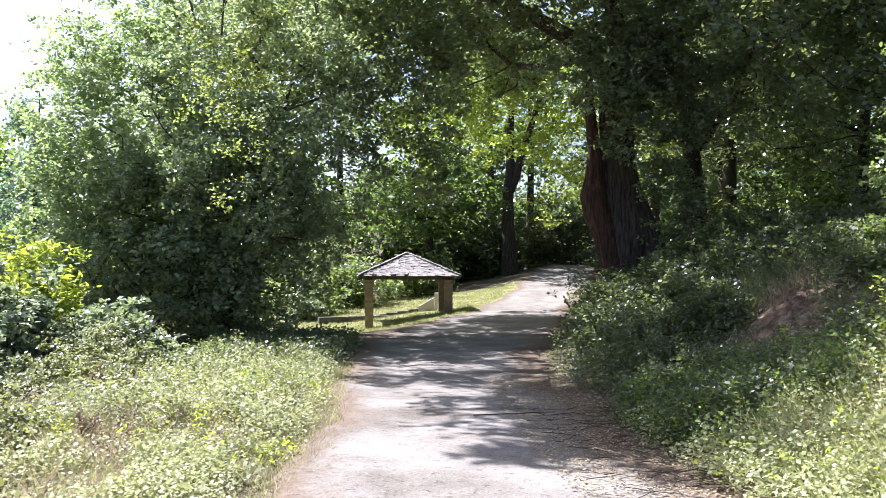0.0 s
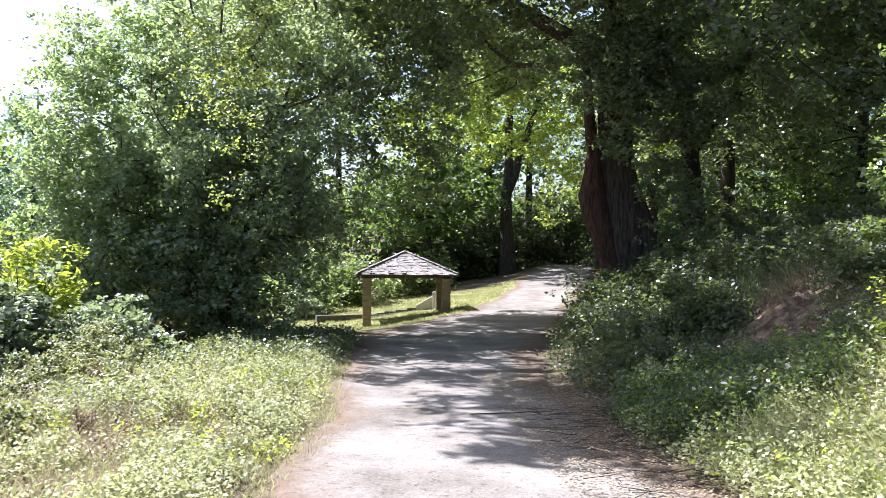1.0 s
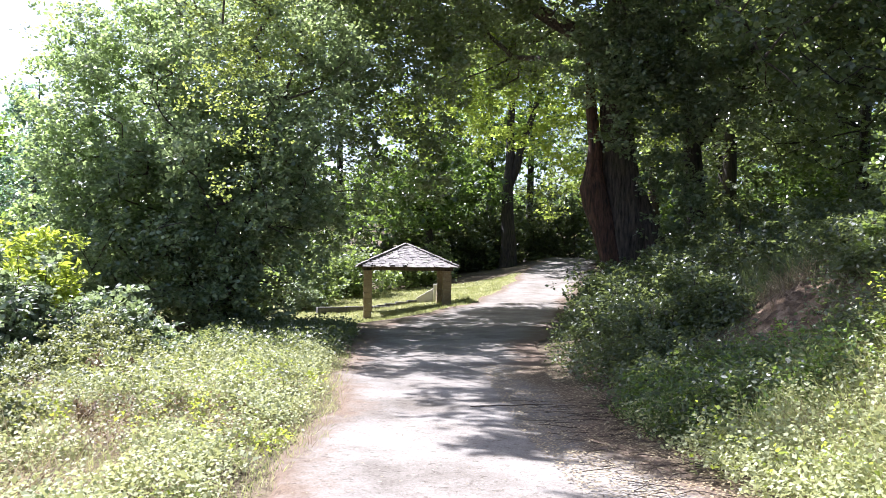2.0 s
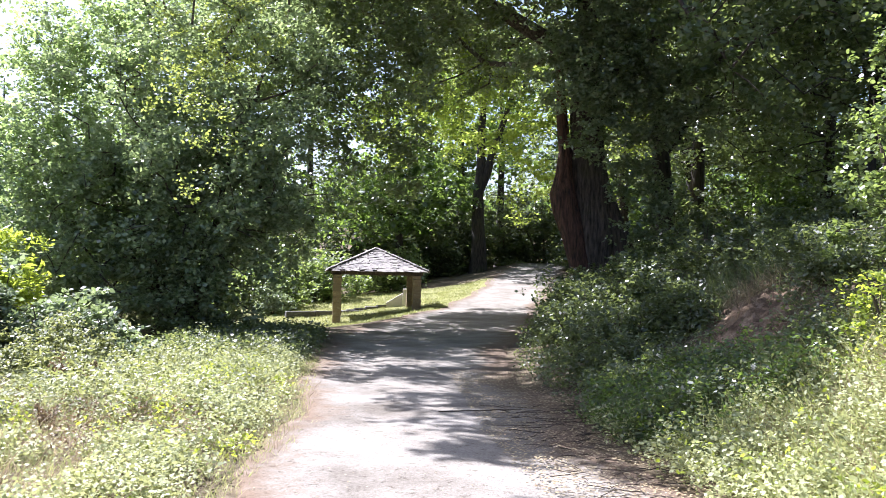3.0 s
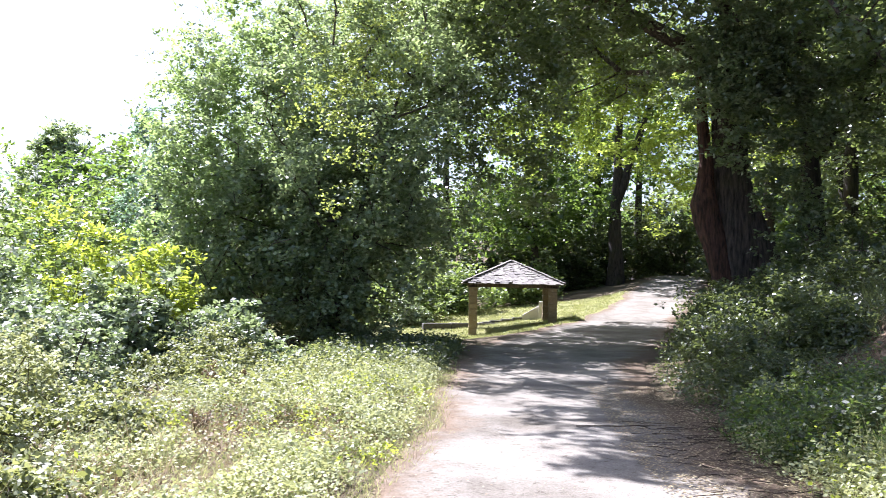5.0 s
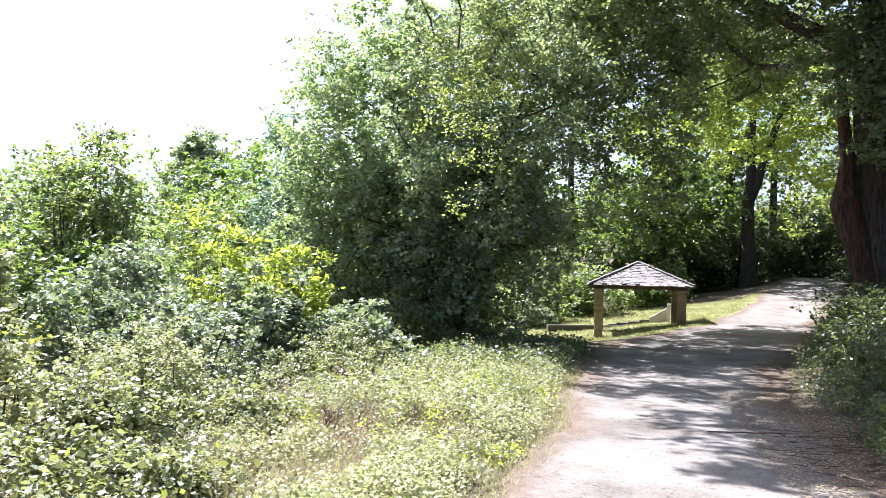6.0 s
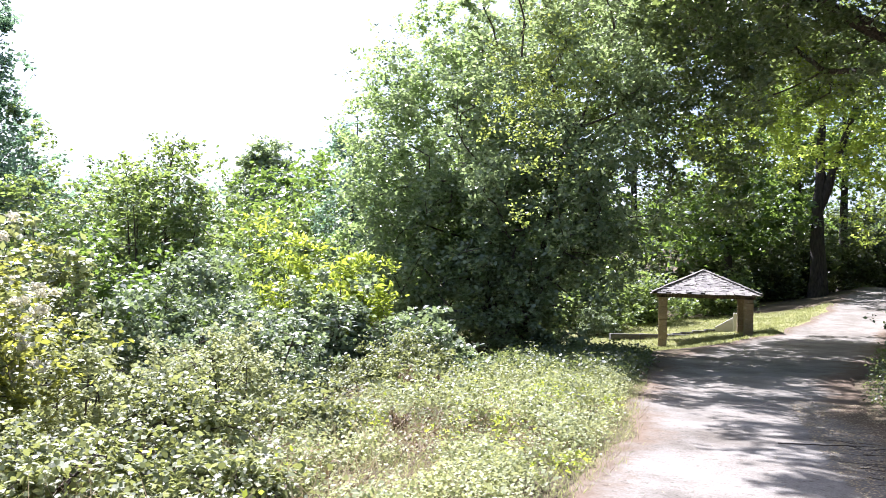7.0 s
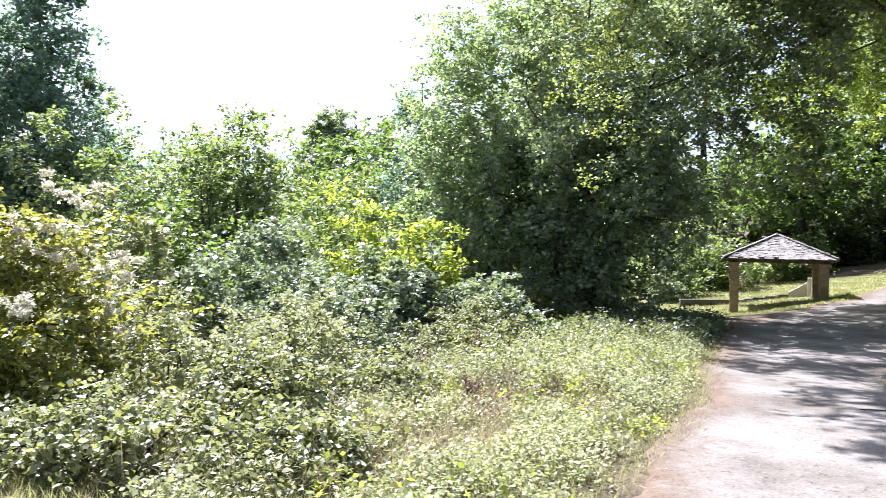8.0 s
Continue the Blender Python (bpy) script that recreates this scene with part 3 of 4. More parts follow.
for k, (x, y, h, r, tr, lf, low, fk) in enumerate([
        (12.6, 39, 16, 5.0, 0.35, L_OAK, 0.22, False), (15.5, 33, 14, 5.0, 0.25, L_OAK, 0.15, False),
        (4.1, 55.5, 17, 5.0, 0.46, L_WOOD, 0.58, 2.4), (-0.8, 55.5, 12, 4.0, 0.28, L_WOOD, 0.22, False), (3.2, 63, 17, 5.0, 0.4, L_WOOD, 0.35, False), (6.3, 64, 17, 5.0, 0.35, L_WOOD, 0.4, False),
        (-1.5, 62, 17, 6.0, 0.35, L_WOOD, 0.16, False), (-7, 60, 16, 6.0, 0.35, L_WOOD, 0.12, False), (-14, 52, 10, 4.5, 0.3, L_WOOD, 0.1, False),
        (11.5, 57, 16, 5.5, 0.3, L_WOOD, 0.25, False), (16, 50, 16, 6, 0.35, L_OAK, 0.2, False), (19, 42, 15, 6, 0.3, L_OAK, 0.2, False),
        (18.5, 27, 14, 5.5, 0.3, L_OAK, 0.22, False), (11.5, 22, 12, 4.5, 0.25, L_OAK, 0.3, False), (14, 16, 12, 4.5, 0.25, L_OAK, 0.25, False),
        # (10.3, 43), (14.5, 45.5), (-9.5, 33), (21, 45): mostly hidden, added to cast shade
        (1, 72, 9, 5, 0.3, L_WOOD, 0.1, False), (9, 74, 10, 5, 0.3, L_WOOD, 0.1, False), (18, 66, 20, 7, 0.4, L_WOOD, 0.1, False), (25, 34, 18, 7, 0.4, L_OAK, 0.1, False), (10.3, 43, 17, 5.5, 0.3, L_OAK, 0.15, False), (14.5, 45.5, 18, 6, 0.3, L_OAK, 0.15, False), (-9.5, 33.0, 13.0, 4.4, 0.3, L_WOOD, 0.25, False), (21, 45, 18, 6, 0.3, L_OAK, 0.3, False)]):
    wood_tree(x, y, h, r, 100 + k, trunk=tr, leaf=lf, low=low, fork=fk)

fz0 = ground_z(9.5, 33.5)
tree("woodland_tree", (9.5, 33.5, fz0), [(np.array([(0, 0, -0.4), (0, 0, 1.0), (-0.06, 0, 2.6), (-0.12, 0, 4.0), (-0.2, 0, 5.4), (-0.3, 0, 7.2), (-0.2, 0.2, 11)]), np.array([0.62, 0.45, 0.4, 0.32, 0.26, 0.22, 0.1])),
     (np.array([(-0.1, 0, 3.6), (0.3, -0.1, 4.6), (0.85, -0.1, 5.5), (1.5, 0, 6.4), (2.2, 0.2, 8.0), (2.6, 0.3, 10.5)]), np.array([0.26, 0.25, 0.22, 0.2, 0.15, 0.07])),
     (np.array([(1.3, 0, 6.2), (2.4, -0.3, 6.5), (3.6, -0.5, 6.6), (4.8, -0.8, 6.9)]), np.array([0.12, 0.1, 0.08, 0.05]))],
     [(0, 0, 10.5, 5, 4.5, 4.0), (2.5, -0.5, 8.6, 3.2, 3, 2.2), (3.8, -1.0, 5.0, 1.6, 1.6, 1.4)], 170, 90, 1.1, 0.19, L_OAK, M_BARK_DARK, seed=99,
     label="forked woodland tree with a dark trunk on the bank", group="woodland trees", sides=14, flute=0.04)

# The wood goes on up the slope behind, too far off to tell its trees apart
rf_ = np.random.default_rng(900)
fx, fy = rf_.uniform(-26, 62, 900), rf_.uniform(84, 104, 900)
fz = land(fx, fy) + rf_.uniform(0.5, 10, 900) * (0.8 + 0.2 * np.sin(fx * 0.5)) * (0.35 + 0.65 * smooth_step(14, 22, fx))
v, f = foliage(rf_, np.stack([fx, fy, fz], 1), 42, 2.2, 0.62)
tagged(part_mesh("far_wood", raw_mesh("far_wood", v, f), L_WOOD), "dense green wood on the slope behind", "wood", kind="stuff")

# Trees behind the thicket on the left
def slim_tree(name, x, y, h, r, seed, leaf, label, clumps, per, size, clump=0.6, low=0.1):
    rng = np.random.default_rng(seed)
    blobs = [(0, 0, h * (low + 0.25), r, r, h * 0.3), (0, 0, h * 0.62, r * 0.72, r * 0.72, h * 0.26), (0, 0, h * 0.84, r * 0.36, r * 0.36, h * 0.18)]
    return tree(name, (x, y, ground_z(x, y)), [stem(rng, (0.1, 0, h * 0.97), 0.05 + h * 0.012, 0.02)], blobs, clumps, per, clump, size, leaf, seed=seed, label=label, group="", thin=0.008, sides=8)


slim_tree("alder_tree", -19.6, 17.6, 10.8, 3.0, 201, L_ALDER, "tall slim alder with dark blue green leaves", 400, 120, 0.145)
tree("young_tree", (-13.1, 17.7, ground_z(-13.1, 17.7)), [stem(rg, (0.1, 0, 5.7), 0.1, 0.015), stem(rg, (-1.2, 0.2, 4.6), 0.06, 0.015, (-0.2, 0.1, -0.2)), stem(rg, (1.2, -0.2, 4.4), 0.06, 0.015, (0.2, 0, -0.2))],
     [(0, 0, 2.4, 2.5, 2.1, 2.2), (-1.0, 0, 3.9, 1.2, 1.2, 1.2), (0.9, -0.2, 3.8, 1.2, 1.2, 1.1), (0.1, 0, 5.0, 0.9, 0.9, 1.0), (0.1, 0, 5.9, 0.5, 0.5, 0.6), (-1.0, 0, 5.0, 0.5, 0.5, 0.5)], 210, 85, 0.42, 0.115, L_BRIGHT, seed=202,
     label="young tree with light airy shoots at its top", thin=0.008, sides=8)
tree("alder_tree", (-30.1, 51.8, ground_z(-30.1, 51.8)), [stem(rg, (0.1, 0, 10.2), 0.2, 0.03)], [(0, 0, 4.5, 2.9, 2.9, 3.6), (0, 0, 7.2, 2.4, 2.4, 2.4), (0, 0, 9.2, 1.4, 1.4, 1.7)],
     280, 80, 0.62, 0.26, L_DARK, seed=203, label="far cone shaped alder against the sky", thin=0.01, sides=8)
slim_tree("alder_tree", -14.8, 32.0, 9.7, 1.7, 204, L_ALDER, "slim tree showing behind the broad tree", 120, 90, 0.15)
for k, (x, y, h, r) in enumerate([(-22.8, 45, 8.2, 4.2), (-26.5, 50, 7.2, 4), (-18.5, 43, 8, 4), (-34, 42, 8, 4), (-40, 38, 8, 4.5), (-28, 30, 6, 3.5), (-34, 27, 7, 4), (-24, 33, 6.5, 3.5), (-18, 35, 5.2, 3.2)]):
    wood_tree(x, y, h + 1, r, 220 + k, trunk=0.18, leaf=L_ALDER if k % 2 else L_WOOD, low=0.05, clumps=120, label="rounded green tree beyond the thicket")


# ---- shrubs ----
def shrub(name, x, y, rx, ry, h, seed, leaf, label, clumps=110, per=110, size=0.09, clump=0.38, base=None, aspect=0.62, stems=7, group="", extra=None, rise=-0.1, flat=0.7, category="shrub", lean=(0, 0), rounded=False):
    rng = np.random.default_rng(seed)
    z = ground_z(x, y) if base is None else base
    root = new(name)
    root.matrix_basis = Matrix.Translation((x, y, z))
    tagged(root, label, category, group)
    d = unit(rng.normal(size=(clumps, 3)))
    d[:, 2] = np.abs(d[:, 2])
    q = d * np.array([rx, ry, h * 0.9]) * (rng.random((clumps, 1)) ** 0.45) * (1 + 0.22 * np.sin(d[:, :1] * 5 + seed) * np.sin(d[:, 1:2] * 6)) + np.array([0, 0, h * 0.08])
    q[rng.random(clumps) < 0.14] *= np.array([1.12, 1.12, 1.22])
    q[:, 0] += lean[0] * q[:, 2]
    q[:, 1] += lean[1] * q[:, 2]
    st = []
    for i in range(stems):
        a = rng.uniform(0, 2 * np.pi)
        w = rng.uniform(0.2, 0.7)
        top = (math.cos(a) * rx * w, math.sin(a) * ry * w, h * rng.uniform(0.5, 0.85))
        st.append(trunk_line(rng, (math.cos(a) * rx * 0.12, math.sin(a) * ry * 0.12, -0.1), top, 0.025 + h * 0.006, 0.008, 6, 0.05, 0.2))
    v, f = tubes(st + grow(rng, st, q, 0.004, 0.03), 4)
    part_mesh("branchwork", raw_mesh("branchwork", v, f), M_TWIG, root)
    v, f = foliage(rng, q, per, clump * 0.88, size, aspect, flat, 0.85, rise, rounded)
    v[:, 2] = np.maximum(v[:, 2], -0.05)
    part_mesh("foliage", raw_mesh("foliage", v, f), leaf, root)
    if extra:
        nm, lf2, share, n2, s2, r2, lab = extra
        out = np.linalg.norm(q / np.array([rx, ry, h]), axis=1)
        top = q[(q[:, 2] > h * 0.42) & (out > 0.6) & (rng.random(clumps) < share)] * np.array([1.13, 1.13, 1.1])
        top = np.concatenate([top, top + rng.normal(size=top.shape) * 0.12])
        o = unit(rng.normal(size=(len(top) * n2, 3))) * r2 * rng.uniform(0.3, 1.0, (len(top) * n2, 1)) * np.array([1, 1, 0.7])
        v, f = leaf_quads(np.repeat(top + np.array([0, 0, 0.12]), n2, 0) + o, s2, rng, 0.8, 0.2, 0.2)
        part_mesh(nm, raw_mesh(nm, v, f), lf2, root, lab)
    return root


def shrub_to(name, x, y, rx, ry, top, *rest, **kw):
    """A shrub whose highest leaves reach the height top."""
    return shrub(name, x, y, rx, ry, (top - ground_z(x, y)) * 1.08, *rest, **kw)


shrub_to("flowering_shrub", -7.0, 6.0, 1.35, 1.2, 1.72, 301, L_BLOOM, "rounded shrub with cream flower heads and yellowing leaves", 230, 120, 0.066, 0.34, rounded=True,
         extra=("blossom", L_FLOWER, 0.6, 80, 0.034, 0.07, "clusters of cream flowers"))
shrub_to("chestnut_sapling", -9.0, 17.2, 1.7, 1.2, 2.35, 302, L_SUNNY, "bright yellow green chestnut shoots in the sun", 100, 90, 0.17, 0.4, aspect=0.35, rise=0.3)
shrub_to("chestnut_sapling", -7.7, 16.6, 1.2, 1.0, 1.95, 308, L_SUNNY, "low yellow green chestnut shoots among the willows", 80, 80, 0.16, 0.36, aspect=0.35, rise=0.3)
shrub_to("willow_shrub", -5.9, 15.6, 1.3, 1.2, 1.1, 303, L_WILLOW, "low grey green shrub with pale shiny leaves", 110, 95, 0.125, 0.33)
shrub_to("willow_shrub", -7.6, 14.9, 1.4, 1.2, 1.6, 306, L_WILLOW, "grey green shrub with pale shiny leaves", 130, 95, 0.125, 0.34)
shrub_to("willow_shrub", -8.6, 12.6, 1.9, 1.6, 1.75, 304, L_WILLOW, "wide grey green shrub with pale shiny leaves", 190, 110, 0.11, 0.36)
shrub_to("willow_shrub", -6.9, 11.4, 1.3, 1.2, 1.2, 305, L_WILLOW, "bushy grey green shrub with pale leaves", 130, 120, 0.085, 0.32)
for k, (x, y, rx, ry, top, lf) in enumerate([(-12.6, 16.6, 2.0, 1.8, 4.2, L_BRIGHT), (-14.8, 14.8, 2.2, 2.0, 4.2, L_BRIGHT), (-10.6, 20.0, 1.8, 1.6, 3.2, L_BRIGHT), (-16.8, 17.6, 2.4, 2.2, 4.9, L_BRIGHT),
                                            (-11.2, 13.4, 1.6, 1.5, 2.0, L_WOOD), (-17.5, 22.0, 2.6, 2.6, 4.4, L_WOOD), (-14, 24, 2.6, 2.6, 4.8, L_WOOD), (-10.2, 10.4, 1.7, 1.5, 1.7, L_BRAMBLE), (-9.0, 8.4, 1.5, 1.4, 1.4, L_BRAMBLE), (-12, 7, 2.2, 2.0, 2.6, L_WOOD), (-9.8, 15.2, 1.3, 1.2, 1.7, L_BRIGHT)]):
    shrub_to("thicket_shrub", x, y, rx, ry, top, 320 + k, lf, "tall leafy shrub of the sunny thicket", 170, 70, 0.13, 0.45, group="thicket shrubs")
for k, (x, y, rx, ry, top) in enumerate([(-4.7, 6.6, 0.85, 0.85, 0.72), (-5.4, 8.5, 0.95, 0.95, 0.95), (-4.7, 4.6, 1.0, 0.9, 0.5), (-3.5, 5.2, 0.7, 0.7, 0.36), (-4.1, 8.0, 0.5, 0.5, 0.4), (-6.2, 9.6, 1.2, 1.0, 0.75), (-5.3, 12.6, 0.9, 0.9, 0.55), (-5.3, 14.0, 0.9, 0.9, 0.75), (-6.4, 3.8, 1.3, 1.1, 0.8), (-6.6, 7.6, 1.1, 1.0, 0.8)]):
    shrub_to("bramble", x, y, rx, ry, top, 340 + k, (L_BRAMBLE, L_WEED, L_BRAMBLE, L_BRAMBLE)[k % 4], "sprawling bramble with pale green leaflets", 105, 95, 0.05, 0.24, group="brambles", aspect=0.75, rounded=True)

# Shrubs on the bank to the right of the track
for k, (x, y, rx, ry, top) in enumerate([(3.5, 18.5, 1.0, 1.2, 1.6), (3.2, 16.2, 0.8, 1.0, 1.25), (4.6, 16.5, 1.2, 1.2, 1.9), (4.1, 21.5, 0.9, 1.4, 1.6), (5.2, 19.5, 1.3, 1.4, 2.2), (3.5, 14.2, 0.9, 1.0, 1.2),
                                        (4.2, 13.7, 0.6, 0.7, 1.5), (6.1, 16.0, 1.3, 1.3, 2.6), (6.4, 13.2, 0.9, 0.9, 2.4), (7.2, 21.5, 1.8, 1.8, 3.0), (8.4, 17.5, 1.8, 1.8, 3.4), (8.6, 13.5, 1.6, 1.6, 3.2), (5.3, 24.5, 1.1, 1.5, 1.7),
                                        (9.0, 26, 2, 2, 3.4), (11.5, 30, 2, 2, 4.2), (12.5, 24, 2, 2, 4.2), (5.4, 27.0, 0.9, 1.0, 1.6), (7.4, 10.4, 1.0, 1.0, 2.6), (8.5, 31.5, 1.4, 1.4, 3.0), (6.2, 22.5, 1.2, 1.2, 2.3), (3.0, 12.4, 0.7, 0.8, 0.7), (2.9, 10.7, 0.7, 0.8, 0.5), (3.5, 10.4, 0.6, 0.7, 0.65), (3.2, 9.3, 0.6, 0.6, 0.42), (4.7, 9.4, 0.6, 0.6, 0.8), (5.9, 11.9, 0.5, 0.6, 1.9)]):
    # L_SHADE darkens these shrubs by colour, as the shaded bank would
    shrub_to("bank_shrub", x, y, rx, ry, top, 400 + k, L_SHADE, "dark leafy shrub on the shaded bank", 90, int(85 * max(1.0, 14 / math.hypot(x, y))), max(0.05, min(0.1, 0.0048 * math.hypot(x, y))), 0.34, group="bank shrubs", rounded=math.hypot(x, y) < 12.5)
shrub_to("willow_shrub", -6.4, 41.5, 0.9, 0.9, 1.1, 307, L_WILLOW, "pale grey green bush on the lawn beside the shelter", 60, 60, 0.12, 0.35)
shrub("hazel_shrub", 5.95, 10.4, 0.9, 1.0, 2.9, 430, L_BRIGHT, "tall shrub with round green leaves", 90, 95, 0.066, 0.33, aspect=0.8, rounded=True)
shrub_to("sapling", 4.75, 8.7, 0.45, 0.5, 1.75, 431, L_SUNNY, "sapling with yellow green leaves on the bank", 30, 50, 0.052, 0.22, stems=4, rounded=True, aspect=0.7)

# The edge of the wood beyond the shelter, closed down to the ground
for k, (x, y, r, top) in enumerate([(-13, 48, 2.8, 5.0), (-9, 55, 3.0, 5.2), (-5, 58, 3.2, 5.5), (-1, 59, 2.8, 5.4), (2.2, 60, 2.2, 5.2), (8.0, 66, 3.0, 7.5), (12.5, 64, 3.0, 7.5), (-8.3, 46, 1.6, 1.7), (-6.8, 50, 1.5, 2.6), (-11, 44, 1.8, 2.4), (13.5, 56, 3, 7), (5, 68, 3, 7.5), (-17, 45, 3, 5), (12, 48, 2.5, 5.5), (13, 43, 2.5, 5.5), (16, 38, 2.6, 7), (19, 32, 2.8, 7.5), (16.5, 27, 2.6, 6.5), (21, 25, 3, 8), (17, 20, 2.6, 7), (14, 18.5, 2.2, 5.5), (14.5, 34, 2, 5.5), (24, 44, 3.5, 9), (20, 56, 3.5, 9)]):
    # Beyond y 57 the darker leaf colour stands in for understory shade
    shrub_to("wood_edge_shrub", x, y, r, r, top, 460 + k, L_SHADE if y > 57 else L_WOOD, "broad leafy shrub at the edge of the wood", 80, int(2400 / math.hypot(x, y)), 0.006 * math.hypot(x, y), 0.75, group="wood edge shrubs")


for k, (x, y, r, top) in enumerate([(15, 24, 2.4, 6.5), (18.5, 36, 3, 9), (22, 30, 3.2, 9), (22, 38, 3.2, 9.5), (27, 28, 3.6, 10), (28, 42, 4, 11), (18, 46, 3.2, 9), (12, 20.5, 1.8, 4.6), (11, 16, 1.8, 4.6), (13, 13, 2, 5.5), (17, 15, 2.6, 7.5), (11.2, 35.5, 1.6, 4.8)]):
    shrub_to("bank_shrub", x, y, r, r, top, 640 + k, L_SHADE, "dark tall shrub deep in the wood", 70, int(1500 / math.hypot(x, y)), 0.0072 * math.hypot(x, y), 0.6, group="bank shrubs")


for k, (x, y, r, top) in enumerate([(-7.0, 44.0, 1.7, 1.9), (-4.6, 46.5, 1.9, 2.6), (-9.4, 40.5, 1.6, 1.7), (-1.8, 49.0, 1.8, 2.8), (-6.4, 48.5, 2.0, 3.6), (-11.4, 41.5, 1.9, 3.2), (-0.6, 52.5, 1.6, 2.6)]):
    # The brighter L_BRIGHT leaf stands for sunlight on these bushes
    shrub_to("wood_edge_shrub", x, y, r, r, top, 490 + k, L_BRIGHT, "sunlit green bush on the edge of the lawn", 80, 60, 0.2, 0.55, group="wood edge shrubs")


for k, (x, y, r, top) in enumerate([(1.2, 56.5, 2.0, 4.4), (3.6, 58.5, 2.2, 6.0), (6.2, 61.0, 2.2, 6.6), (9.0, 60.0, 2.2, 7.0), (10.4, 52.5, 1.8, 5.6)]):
    # Shade below the trees is put into the leaf colour
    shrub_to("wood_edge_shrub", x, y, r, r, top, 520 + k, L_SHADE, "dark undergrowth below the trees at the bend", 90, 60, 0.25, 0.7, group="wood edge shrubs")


# ---- bare earth on the bank ----
def earth_scar(x0, x1, y0, y1, n=34):
    u, w = np.meshgrid(np.linspace(-1, 1, n), np.linspace(-1, 1, n))
    X, Y = (x0 + x1) / 2 + u * (x1 - x0) / 2 * (1 + 0.15 * np.sin(w * 4)) + 0.62 * w, (y0 + y1) / 2 + w * (y1 - y0) / 2
    rim = np.clip(1.05 - np.hypot(u, w) - 0.15 * np.sin(np.arctan2(w, u) * 5 + 1), -0.3, 1)
    Z = land(X, Y) + 0.14 * rim + 0.05 * np.sin(X * 9 + Y * 5) * np.sin(Y * 11) + 0.045 * np.sin(X * 23) * np.sin(Y * 19 + X * 7)
    i = np.arange(n * n).reshape(n, n)
    f = np.stack([i[:-1, :-1], i[:-1, 1:], i[1:, 1:], i[1:, :-1]], -1).reshape(-1, 4)
    return tagged(part_mesh("earth_scar", raw_mesh("earth_scar", np.stack([X, Y, Z], -1).reshape(-1, 3), f), M_DIRT), "crumbling bare reddish earth on the bank", "earth", kind="structure")


earth_scar(4.15, 5.2, 10.3, 13.7)


